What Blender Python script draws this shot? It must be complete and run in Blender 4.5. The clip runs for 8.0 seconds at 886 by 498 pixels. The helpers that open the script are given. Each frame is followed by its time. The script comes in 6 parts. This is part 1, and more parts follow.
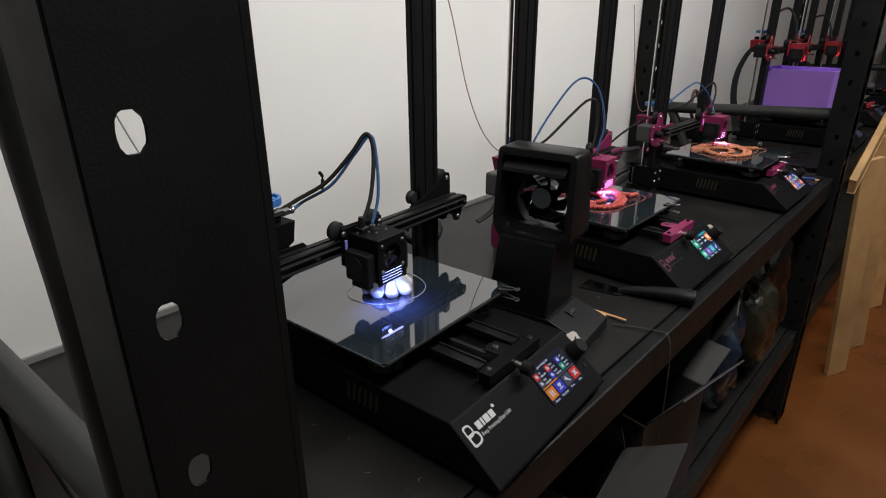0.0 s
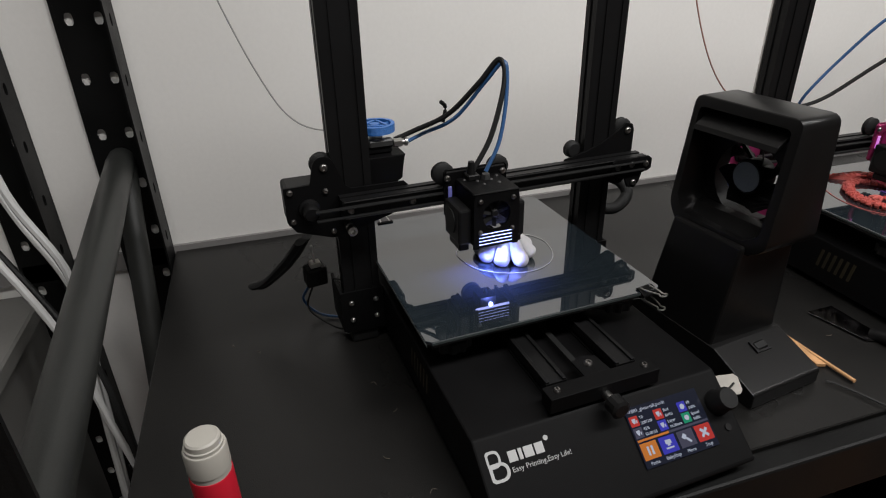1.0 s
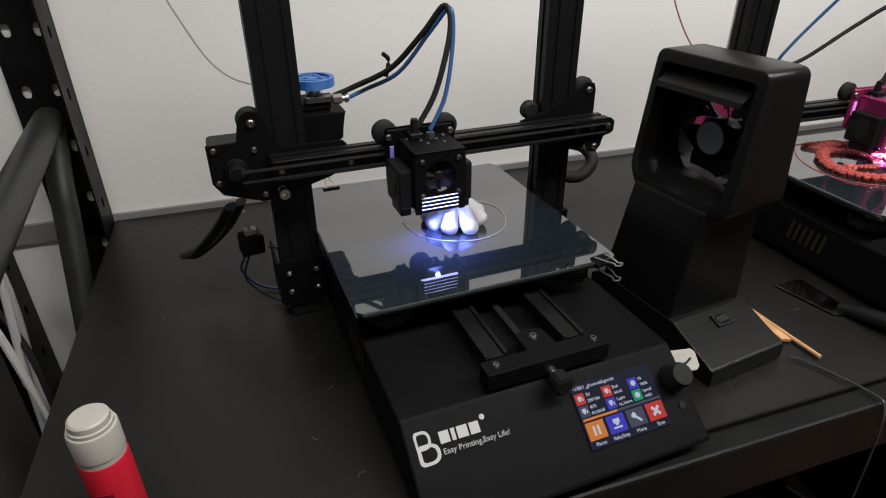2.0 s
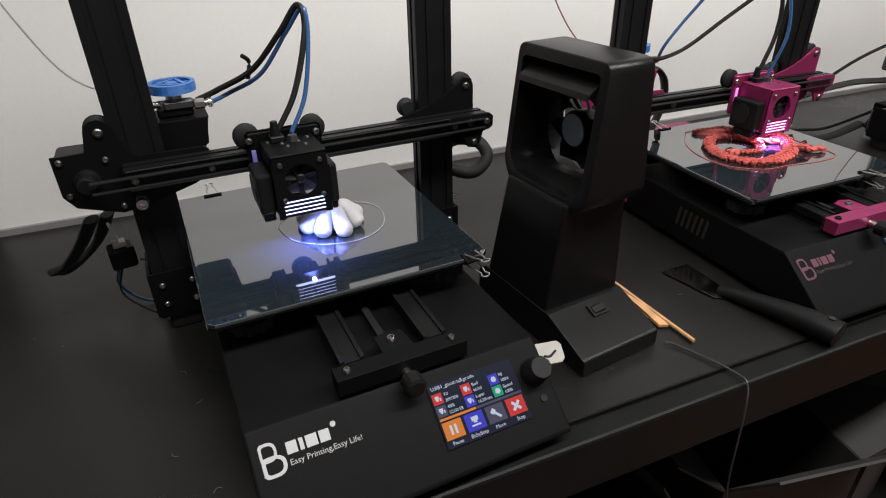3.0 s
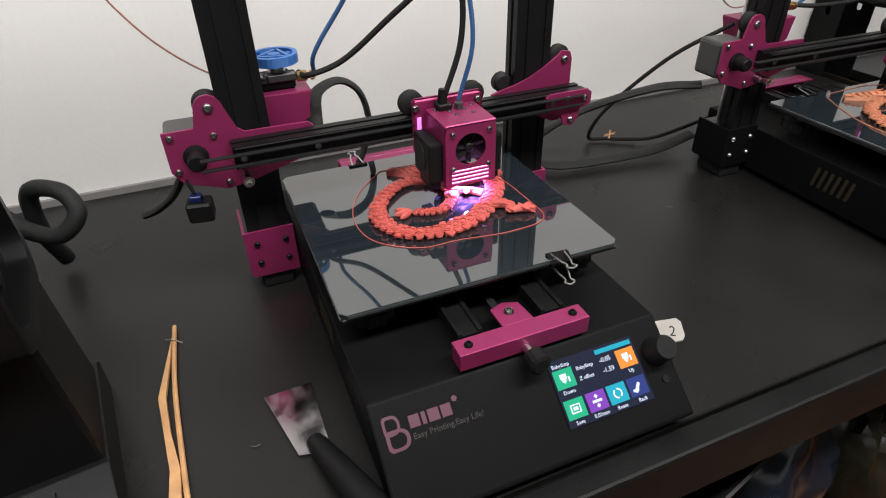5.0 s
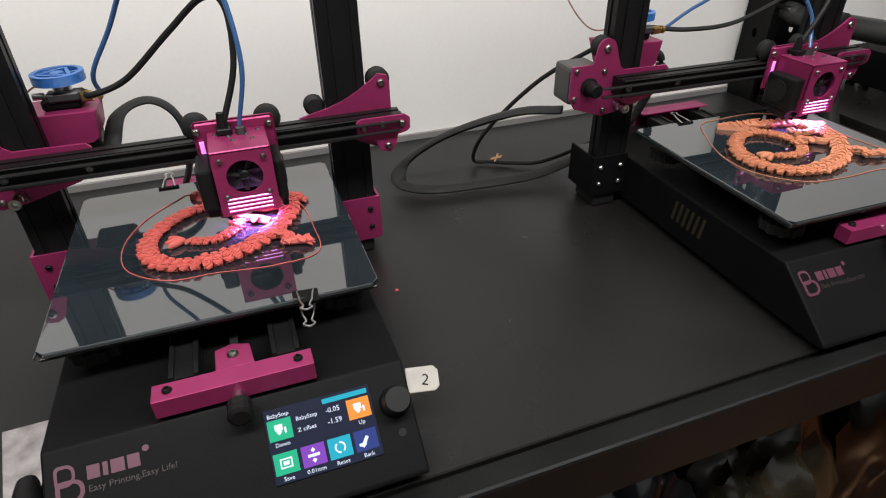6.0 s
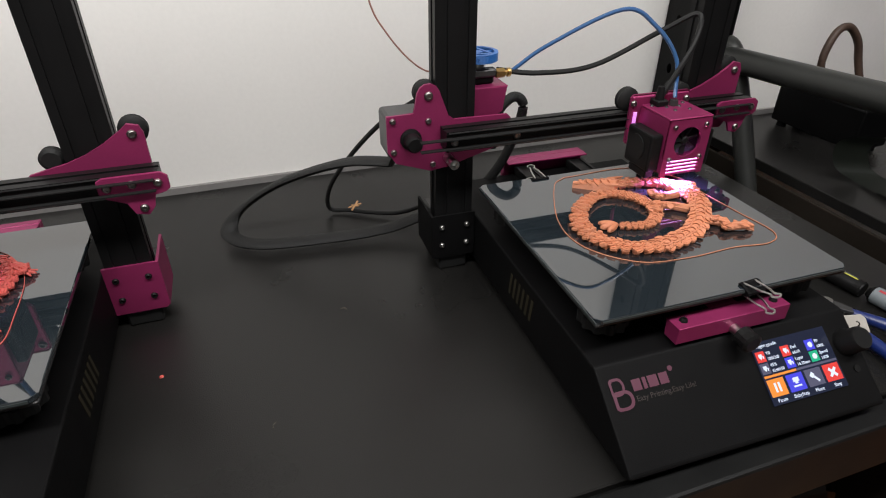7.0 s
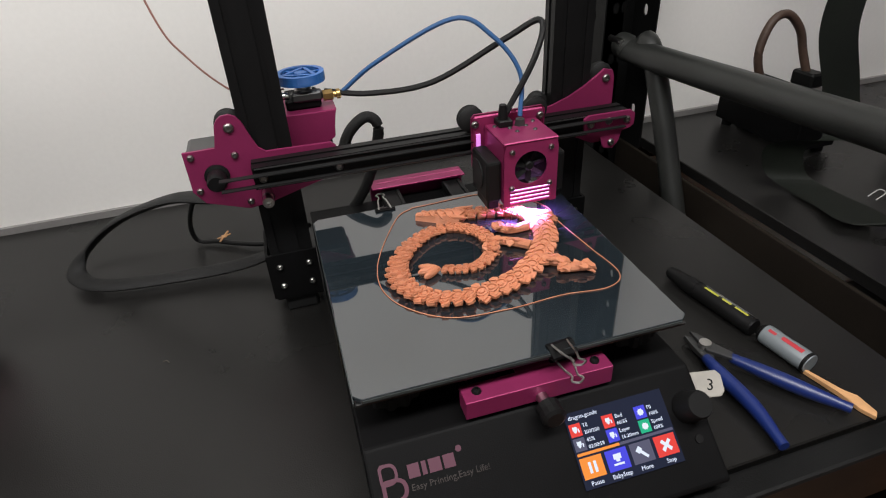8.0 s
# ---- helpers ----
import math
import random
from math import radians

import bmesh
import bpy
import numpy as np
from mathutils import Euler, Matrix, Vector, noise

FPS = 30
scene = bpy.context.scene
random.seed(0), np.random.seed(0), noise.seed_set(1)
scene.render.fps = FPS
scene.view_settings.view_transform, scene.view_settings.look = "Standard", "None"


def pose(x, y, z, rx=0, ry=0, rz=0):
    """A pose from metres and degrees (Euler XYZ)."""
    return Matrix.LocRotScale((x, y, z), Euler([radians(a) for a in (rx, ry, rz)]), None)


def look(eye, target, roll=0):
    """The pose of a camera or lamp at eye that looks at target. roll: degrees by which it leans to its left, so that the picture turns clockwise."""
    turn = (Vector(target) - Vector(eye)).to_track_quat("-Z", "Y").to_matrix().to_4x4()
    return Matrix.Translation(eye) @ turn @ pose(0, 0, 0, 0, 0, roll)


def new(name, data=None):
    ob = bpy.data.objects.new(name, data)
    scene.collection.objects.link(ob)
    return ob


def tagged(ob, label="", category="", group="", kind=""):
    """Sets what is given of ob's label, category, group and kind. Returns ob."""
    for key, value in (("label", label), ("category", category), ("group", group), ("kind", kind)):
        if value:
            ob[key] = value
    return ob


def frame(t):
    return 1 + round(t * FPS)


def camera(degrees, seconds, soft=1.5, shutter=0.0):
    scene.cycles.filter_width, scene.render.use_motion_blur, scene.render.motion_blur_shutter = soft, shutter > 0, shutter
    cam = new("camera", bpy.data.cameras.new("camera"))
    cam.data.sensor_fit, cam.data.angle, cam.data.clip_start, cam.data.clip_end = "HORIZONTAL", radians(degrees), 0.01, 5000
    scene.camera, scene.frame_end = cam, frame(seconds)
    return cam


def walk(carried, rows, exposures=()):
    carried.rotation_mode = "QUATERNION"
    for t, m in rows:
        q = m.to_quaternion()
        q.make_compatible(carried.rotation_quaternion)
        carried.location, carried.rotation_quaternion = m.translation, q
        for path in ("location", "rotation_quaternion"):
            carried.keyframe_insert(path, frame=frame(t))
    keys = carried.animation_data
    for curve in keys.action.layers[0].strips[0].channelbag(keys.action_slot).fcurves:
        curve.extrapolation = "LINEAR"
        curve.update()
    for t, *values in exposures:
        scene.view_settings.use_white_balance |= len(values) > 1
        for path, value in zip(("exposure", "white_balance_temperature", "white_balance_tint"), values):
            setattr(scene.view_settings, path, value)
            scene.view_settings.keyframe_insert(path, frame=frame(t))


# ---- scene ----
cam = camera(74.0, 8.0, soft=1.1)
PATH = [
    (0, (0.287, -0.087, 0.448), (-0.957, 1.288, -0.301), -0.4),
    (0.2, (0.272, -0.022, 0.432), (-1.132, 1.190, -0.317), 0.1),
    (0.5, (0.270, 0.052, 0.431), (-1.315, 0.992, -0.346), 1.7),
    (0.8, (0.286, 0.125, 0.418), (-1.420, 0.707, -0.447), -0.4),
    (1, (0.287, 0.157, 0.407), (-1.415, 0.677, -0.504), -1.2),
    (1.2, (0.283, 0.176, 0.392), (-1.417, 0.682, -0.530), -1.3),
    (2.3, (0.267, 0.218, 0.373), (-1.376, 0.789, -0.614), -0.1),
    (2.5, (0.279, 0.229, 0.377), (-1.357, 0.816, -0.613), -0.5),
    (3, (0.292, 0.295, 0.373), (-1.321, 0.95, -0.61), -1.2),
    (3.5, (0.274, 0.407, 0.37), (-1.348, 1.085, -0.586), -0.9),
    (3.8, (0.233, 0.500, 0.391), (-1.335, 1.191, -0.639), -1.8),
    (4, (0.212, 0.551, 0.399), (-1.332, 1.246, -0.666), -1.8),
    (4.2, (0.205, 0.596, 0.388), (-1.339, 1.293, -0.675), -3.0),
    (5.3, (0.215, 0.834, 0.372), (-1.321, 1.441, -0.756), -0.8),
    (5.5, (0.228, 0.877, 0.373), (-1.32, 1.473, -0.744), -1.1),
    (5.8, (0.250, 0.943, 0.376), (-1.316, 1.510, -0.730), -1.4),
    (6, (0.253, 0.981, 0.371), (-1.325, 1.545, -0.722), -1.0),
    (6.5, (0.237, 1.082, 0.366), (-1.356, 1.653, -0.699), -0.3),
    (7, (0.214, 1.208, 0.37), (-1.388, 1.769, -0.688), 0.1),
    (7.5, (0.2, 1.311, 0.374), (-1.39, 1.877, -0.699), -1.7),
    (8, (0.198, 1.41, 0.372), (-1.419, 1.872, -0.71), -3.3),
]
EXPOSURES = [(0, 0.02), (0.5, 0.0), (1.0, -0.12), (2.3, 0.2), (4.0, 0.36), (5.5, 0.40), (6.5, 0.32), (8.0, 0.18)]
walk(cam, [(t, look(eye, target, roll)) for t, eye, target, roll in PATH], EXPOSURES)

# ---- world, lights and exposure ----
world = bpy.data.worlds.new("room_world")
scene.world = world
world.use_nodes = True
world.node_tree.nodes["Background"].inputs[0].default_value = (0.9, 0.95, 1.0, 1)
world.node_tree.nodes["Background"].inputs[1].default_value = 0.02


def area_lamp(name, eye, target, w, h, watts, colour, spread=180):
    d = bpy.data.lights.new(name, "AREA")
    d.shape, d.size, d.size_y, d.energy, d.color = "RECTANGLE", w, h, watts, colour
    d.spread = radians(spread)
    o = new(name, d)
    o.matrix_basis = look(eye, target)
    return o


# a long ceiling lamp over the aisle, a warm one farther down, and a weak fill panel added across the room, where no
# window stands
area_lamp("ceiling_lamp_light", (0.42, 1.12, 1.53), (0.30, 1.12, 0), 2.6, 0.24, 50.0, (1.0, 0.985, 0.97))
area_lamp("ceiling_lamp_light", (1.30, 3.6, 1.53), (1.10, 3.2, 0), 1.0, 0.3, 13.0, (1.0, 0.70, 0.42), 80)
area_lamp("window_light", (2.36, 1.0, 0.70), (-0.6, 1.0, 0.30), 2.4, 1.0, 4.0, (0.95, 0.98, 1.0))


# ---- materials ----
def mat(name, colour, rough=0.5, metal=0.0, grain=0.0, scale=200.0, bump=0.0, stain=0.0, stain_scale=8.0,
        spec=0.5, ior=1.5, emit=None, power=0.0, coat=0.0, rough_var=0.0, island=0.0):
    m = bpy.data.materials.new(name)
    m.use_nodes = True
    nt = m.node_tree
    b = nt.nodes["Principled BSDF"]
    b.inputs["Base Color"].default_value = (*colour, 1)
    b.inputs["Roughness"].default_value = rough
    b.inputs["Metallic"].default_value = metal
    b.inputs["Specular IOR Level"].default_value = spec
    b.inputs["Coat Weight"].default_value = coat
    b.inputs["IOR"].default_value = ior
    if emit:
        b.inputs["Emission Color"].default_value = (*emit, 1)
        b.inputs["Emission Strength"].default_value = power
    co = nt.nodes.new("ShaderNodeTexCoord")
    if grain or stain:
        n1 = nt.nodes.new("ShaderNodeTexNoise")
        n1.inputs["Scale"].default_value, n1.inputs["Detail"].default_value = scale, 4
        n2 = nt.nodes.new("ShaderNodeTexNoise")
        n2.inputs["Scale"].default_value, n2.inputs["Detail"].default_value = stain_scale, 5
        nt.links.new(co.outputs["Object"], n1.inputs["Vector"])
        nt.links.new(co.outputs["Object"], n2.inputs["Vector"])
        r1 = nt.nodes.new("ShaderNodeMapRange")
        r1.inputs[3].default_value, r1.inputs[4].default_value = 1 - grain, 1 + grain
        r2 = nt.nodes.new("ShaderNodeMapRange")
        r2.inputs[1].default_value, r2.inputs[2].default_value = 0.3, 0.7
        r2.inputs[3].default_value, r2.inputs[4].default_value = 1 - stain, 1 + stain
        nt.links.new(n1.outputs[0], r1.inputs[0])
        nt.links.new(n2.outputs[0], r2.inputs[0])
        mu = nt.nodes.new("ShaderNodeMath")
        mu.operation = "MULTIPLY"
        nt.links.new(r1.outputs[0], mu.inputs[0])
        nt.links.new(r2.outputs[0], mu.inputs[1])
        vm = nt.nodes.new("ShaderNodeVectorMath")
        vm.operation = "SCALE"
        vm.inputs[0].default_value = colour
        nt.links.new(mu.outputs[0], vm.inputs["Scale"])
        nt.links.new(vm.outputs[0], b.inputs["Base Color"])
        if rough_var:
            r3 = nt.nodes.new("ShaderNodeMapRange")
            r3.inputs[1].default_value, r3.inputs[2].default_value = 0.3, 0.7
            r3.inputs[3].default_value, r3.inputs[4].default_value = max(rough - rough_var, 0.02), rough + rough_var
            nt.links.new(n2.outputs[0], r3.inputs[0])
            nt.links.new(r3.outputs[0], b.inputs["Roughness"])
        if bump:
            bu = nt.nodes.new("ShaderNodeBump")
            bu.inputs["Strength"].default_value = bump
            bu.inputs["Distance"].default_value = 0.001
            nt.links.new(n1.outputs[0], bu.inputs["Height"])
            nt.links.new(bu.outputs[0], b.inputs["Normal"])
    return m


def layered(name, colour, rough, pitch=0.0006, strength=0.5, spec=0.5, axis="Z", transmit=0.0):
    """Plastic laid down in fine layers, as a filament printer leaves it."""
    m = mat(name, colour, rough, grain=0.08, scale=300, stain=0.06, stain_scale=20, spec=spec)
    nt = m.node_tree
    b = nt.nodes["Principled BSDF"]
    if transmit:
        b.inputs["Subsurface Weight"].default_value = transmit
        b.inputs["Subsurface Radius"].default_value = (0.004, 0.003, 0.003)
    co = nt.nodes.new("ShaderNodeTexCoord")
    wa = nt.nodes.new("ShaderNodeTexWave")
    wa.bands_direction = axis
    wa.inputs["Scale"].default_value = 1 / pitch / 6.283 * 2
    wa.inputs["Distortion"].default_value = 0.3
    nt.links.new(co.outputs["Object"], wa.inputs["Vector"])
    bu = nt.nodes.new("ShaderNodeBump")
    bu.inputs["Strength"].default_value, bu.inputs["Distance"].default_value = strength, 0.0004
    nt.links.new(wa.outputs[0], bu.inputs["Height"])
    nt.links.new(bu.outputs[0], b.inputs["Normal"])
    return m


BLACK_BOARD = mat("black_board", (0.0105, 0.0101, 0.0096), 0.31, grain=0.3, scale=900, bump=0.22, stain=0.2, stain_scale=5, rough_var=0.08, spec=0.27)
BLACK_STEEL = mat("black_powder_coat", (0.0065, 0.0066, 0.0066), 0.45, grain=0.2, scale=700, bump=0.2, stain=0.2, stain_scale=14, rough_var=0.08, spec=0.12)
TUBE_STEEL = mat("black_tube_coat", (0.020, 0.021, 0.0195), 0.42, grain=0.2, scale=700, bump=0.15, stain=0.15, stain_scale=10, rough_var=0.08, spec=0.4)
BLACK_SHEET = mat("black_sheet_metal", (0.0045, 0.0044, 0.0046), 0.5, grain=0.25, scale=1200, bump=0.15, stain=0.15, stain_scale=18, rough_var=0.06, spec=0.06)
BLACK_ANO = mat("black_anodised", (0.0066, 0.0065, 0.0067), 0.42, metal=0.05, grain=0.1, scale=500, stain=0.15, stain_scale=25, spec=0.16)
SLOT = mat("extrusion_slot", (0.006, 0.006, 0.006), 0.6)
SILVER_EDGE = mat("bare_edge", (0.10, 0.10, 0.10), 0.40, metal=0.8)
PINK = mat("magenta_anodised", (0.28, 0.026, 0.105), 0.42, metal=0.5, grain=0.08, scale=600, stain=0.08, stain_scale=30)
BLACK_PLASTIC = mat("black_plastic", (0.0070, 0.0069, 0.0070), 0.46, grain=0.15, scale=400, stain=0.1, spec=0.16)
RUBBER = mat("black_rubber", (0.007, 0.007, 0.007), 0.65, grain=0.2, scale=400, stain=0.1, spec=0.3)
STEEL = mat("steel", (0.55, 0.54, 0.52), 0.28, metal=1.0, stain=0.15, stain_scale=60, grain=0.05)
BOLT_STEEL = mat("dull_bolt_steel", (0.26, 0.25, 0.24), 0.34, metal=1.0, stain=0.2, stain_scale=60, grain=0.05)
BRASS = mat("brass", (0.55, 0.36, 0.14), 0.32, metal=1.0, stain=0.15, stain_scale=60, grain=0.05)
GLASS_BED = mat("dark_glass_bed", (0.013, 0.018, 0.022), 0.03, spec=0.5, ior=2.1, coat=0.7, stain=0.3, stain_scale=9, grain=0.05, rough_var=0.012)
GLASS_RIM = mat("ground_glass_rim", (0.035, 0.042, 0.042), 0.3, stain=0.2, stain_scale=30, grain=0.1)
BED_ALU = mat("bed_aluminium", (0.06, 0.06, 0.06), 0.4, metal=0.8, stain=0.15, grain=0.1)
BLUE = layered("blue_printed_plastic", (0.02, 0.13, 0.42), 0.38)
BLUE_TUBE = mat("blue_tube", (0.03, 0.09, 0.22), 0.3, stain=0.1, grain=0.05)
BLACK_TUBE = mat("black_cable", (0.010, 0.010, 0.010), 0.55, grain=0.2, scale=500, stain=0.1, spec=0.25)
BRAID = mat("black_braided_sleeve", (0.008, 0.008, 0.008), 0.6, grain=0.7, scale=1100, stain=0.2, bump=0.8, spec=0.35)
WHITE_CABLE = mat("white_cable", (0.55, 0.55, 0.54), 0.45, stain=0.12, grain=0.05)
FIL_WHITE = mat("white_filament", (0.42, 0.41, 0.39), 0.4, stain=0.05, grain=0.05)
FIL_PINK = mat("coral_filament", (0.36, 0.17, 0.13), 0.4, stain=0.05, grain=0.05)
PRINT_WHITE = layered("white_printed_plastic", (0.52, 0.51, 0.52), 0.45, transmit=0.25)
PRINT_CORAL = layered("coral_printed_plastic", (0.52, 0.092, 0.075), 0.5, transmit=0.1)
PRINT_ORANGE = layered("orange_printed_plastic", (0.52, 0.19, 0.095), 0.5, transmit=0.1)
PRINT_BLACK = layered("black_printed_plastic", (0.0052, 0.0050, 0.0050), 0.34, pitch=0.0008, strength=0.05, spec=0.21)
WALL = mat("white_painted_wall", (0.80, 0.78, 0.75), 0.7, grain=0.03, scale=160, bump=0.12, stain=0.035, stain_scale=2.2)
FLOOR_WOOD = mat("orange_brown_floor", (0.10, 0.034, 0.008), 0.30, grain=0.12, scale=60, stain=0.22, stain_scale=3, rough_var=0.06)
# grey for walls out of view, chosen to weaken bounced light
LOW_BOUNCE_WALL = mat("grey_painted_wall", (0.30, 0.29, 0.28), 0.7, grain=0.03, scale=160, stain=0.05, stain_scale=2.2)
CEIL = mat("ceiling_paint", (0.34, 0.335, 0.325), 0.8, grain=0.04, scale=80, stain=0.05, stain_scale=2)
WOOD = mat("pale_wood", (0.50, 0.27, 0.12), 0.55, grain=0.15, scale=240, stain=0.2, stain_scale=40)
PINE = mat("pine_board", (0.33, 0.20, 0.085), 0.55, grain=0.15, scale=60, stain=0.28, stain_scale=6, bump=0.1)
# card kept near black: the shade under the shelf is in its colour
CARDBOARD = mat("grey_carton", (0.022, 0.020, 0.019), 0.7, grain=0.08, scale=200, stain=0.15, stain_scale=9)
WHITE_PLASTIC = mat("white_plastic", (0.40, 0.38, 0.34), 0.45, stain=0.08, grain=0.03)
RED_LABEL = mat("red_label", (0.55, 0.012, 0.03), 0.4, stain=0.12, grain=0.04)
BLUE_GRIP = mat("blue_grip", (0.007, 0.018, 0.105), 0.35, stain=0.1, grain=0.05)
PURPLE = mat("purple_tub", (0.26, 0.13, 0.48), 0.45, stain=0.08, grain=0.03)
RED = mat("red_plastic", (0.5, 0.02, 0.02), 0.4, stain=0.1, grain=0.05)
YELLOW_DARK = mat("dull_yellow", (0.022, 0.017, 0.006), 0.5, stain=0.2, grain=0.1)
GREY_STEEL = mat("stepper_body", (0.055, 0.055, 0.055), 0.4, metal=0.5, stain=0.15, grain=0.1)
LOGO_WHITE = mat("white_print_ink", (0.36, 0.36, 0.36), 0.5, stain=0.05, grain=0.03)
LOGO_PINK = mat("magenta_print_ink", (0.065, 0.008, 0.026), 0.5, stain=0.05, grain=0.03)
LOGO_GOLD = mat("dull_gold_ink", (0.015, 0.008, 0.006), 0.5, stain=0.05, grain=0.03)
LED_BLUE = mat("cool_led", (0.8, 0.8, 1), 0.4, emit=(0.42, 0.46, 1.0), power=5)
# glow colours for head-lamp light that leaks onto the carriage plate
SPILL_VIOLET = mat("violet_side_led", (0.5, 0.3, 0.5), 0.4, emit=(0.55, 0.12, 0.60), power=0.9)
SPILL_BLUE = mat("blue_side_led", (0.2, 0.2, 0.4), 0.4, emit=(0.05, 0.05, 0.42), power=0.22)
LED_RED = mat("red_indicator", (0.5, 0.05, 0.05), 0.4, emit=(1.0, 0.06, 0.08), power=3)
LED_VIOLET = mat("violet_led", (0.9, 0.8, 1), 0.4, emit=(0.78, 0.40, 1.0), power=4.5)
# yellowish bag, darkened in its colour for the shade under the shelf
BAG_YELLOW = mat("smoky_clear_bag", (0.014, 0.012, 0.007), 0.22, spec=0.35, stain=0.4, stain_scale=20, grain=0.2, scale=80)


def glow(name, colour, power=1.0):
    return mat(name, (0.006, 0.006, 0.006), 0.15, spec=0.2, emit=colour, power=power)


SCR_BACK = glow("screen_ground", (0.010, 0.014, 0.034), 1.0)
SCR_ORANGE = glow("screen_orange", (0.95, 0.30, 0.05), 0.9)
SCR_RED = glow("screen_red", (0.80, 0.06, 0.05), 0.9)
SCR_BLUE = glow("screen_blue", (0.07, 0.07, 0.75), 0.9)
SCR_NAVY = glow("screen_navy", (0.03, 0.05, 0.22), 0.9)
SCR_GREY = glow("screen_grey", (0.10, 0.10, 0.16), 0.9)
SCR_GREEN = glow("screen_green", (0.02, 0.45, 0.24), 0.9)
SCR_PURPLE = glow("screen_purple", (0.22, 0.06, 0.48), 0.9)
SCR_CYAN = glow("screen_cyan", (0.02, 0.40, 0.55), 0.9)
SCR_WHITE = glow("screen_white", (0.75, 0.82, 1.0), 0.95)


# ---- mesh helpers ----
def part(name, bm, material, parent=None, label="", smooth=False):
    me = bpy.data.meshes.new(name)
    bmesh.ops.recalc_face_normals(bm, faces=bm.faces)
    bm.to_mesh(me)
    bm.free()
    me.materials.append(material)
    if smooth:
        for p in me.polygons:
            p.use_smooth = True
        me.set_sharp_from_angle(angle=radians(40))
    o = new(name, me)
    if parent is not None:
        o.parent = parent
    if label:
        o["label"] = label
    return o


def thing(name, m, label, category, group=""):
    e = new(name)
    e.empty_display_size = 0.05
    e.matrix_basis = m
    return tagged(e, label, category, group)


def solid(name, bm, material, label, category, group="", kind="", smooth=False):
    return tagged(part(name, bm, material, None, "", smooth), label, category, group, kind)


def box(x0, x1, y0, y1, z0, z1, bevel=0.0, bm=None, seg=1, m=None):
    bm = bm or bmesh.new()
    vs = bmesh.ops.create_cube(bm, size=1)["verts"]
    for v in vs:
        v.co = Vector(((x0 + x1) / 2 + v.co.x * (x1 - x0), (y0 + y1) / 2 + v.co.y * (y1 - y0), (z0 + z1) / 2 + v.co.z * (z1 - z0)))
        if m:
            v.co = m @ v.co
    if bevel:
        es = list({e for v in vs for e in v.link_edges})
        bmesh.ops.bevel(bm, geom=es, offset=bevel, segments=seg, affect="EDGES", profile=0.5)
    return bm


def rod(a, b, r, seg=14, r2=None, bm=None):
    bm = bm or bmesh.new()
    a, b = Vector(a), Vector(b)
    q = (b - a).to_track_quat("Z", "Y").to_matrix().to_4x4()
    bmesh.ops.create_cone(bm, cap_ends=True, segments=seg, radius1=r, radius2=r if r2 is None else r2, depth=(b - a).length,
                          matrix=Matrix.Translation((a + b) / 2) @ q)
    return bm


def prism(pts, axis, a0, a1, bevel=0.0, bm=None, m=None):
    """A polygon, given in the two other axes in order, drawn out along an axis."""
    bm = bm or bmesh.new()
    put = {"x": lambda p, a: (a, p[0], p[1]), "y": lambda p, a: (p[0], a, p[1]), "z": lambda p, a: (p[0], p[1], a)}[axis]
    at = (lambda c: m @ Vector(c)) if m else (lambda c: c)
    lo = [bm.verts.new(at(put(p, a0))) for p in pts]
    hi = [bm.verts.new(at(put(p, a1))) for p in pts]
    fs = [bm.faces.new(lo), bm.faces.new(hi[::-1])]
    for i in range(len(pts)):
        j = (i + 1) % len(pts)
        fs.append(bm.faces.new((lo[i], hi[i], hi[j], lo[j])))
    if bevel:
        bmesh.ops.bevel(bm, geom=list({e for f in fs for e in f.edges}), offset=bevel, segments=2, affect="EDGES", profile=0.5)
    return bm


def smooth_path(pts, n=8):
    pts = [Vector(p) for p in pts]
    if len(pts) < 3:
        return pts
    ext = [2 * pts[0] - pts[1]] + pts + [2 * pts[-1] - pts[-2]]
    out = []
    for i in range(1, len(ext) - 2):
        p0, p1, p2, p3 = ext[i - 1 : i + 3]
        for k in range(n):
            t = k / n
            out.append(0.5 * (2 * p1 + (p2 - p0) * t + (2 * p0 - 5 * p1 + 4 * p2 - p3) * t * t + (3 * p1 - p0 - 3 * p2 + p3) * t ** 3))
    return out + [pts[-1]]


def tube(pts, r, seg=8, n=8, bm=None, flat=1.0, smooth_it=True, up=(0, 0, 1)):
    """A round or flattened cord along a smooth path; flat scales it across, in the direction nearest to up."""
    bm = bm or bmesh.new()
    path = smooth_path(pts, n) if smooth_it else [Vector(p) for p in pts]
    rings = []
    for i, p in enumerate(path):
        d = (path[min(i + 1, len(path) - 1)] - path[max(i - 1, 0)]).normalized()
        u = Vector(up) - d * d.dot(Vector(up))
        u = u.normalized() if u.length > 1e-3 else d.orthogonal().normalized()
        w = d.cross(u)
        rr = r(i / (len(path) - 1)) if callable(r) else r
        rings.append([bm.verts.new(p + rr * (math.cos(a) * w + flat * math.sin(a) * u)) for a in [2 * math.pi * k / seg for k in range(seg)]])
    for a, b in zip(rings, rings[1:]):
        for k in range(seg):
            bm.faces.new((a[k], a[(k + 1) % seg], b[(k + 1) % seg], b[k]))
    bm.faces.new(rings[0][::-1])
    bm.faces.new(rings[-1])
    return bm


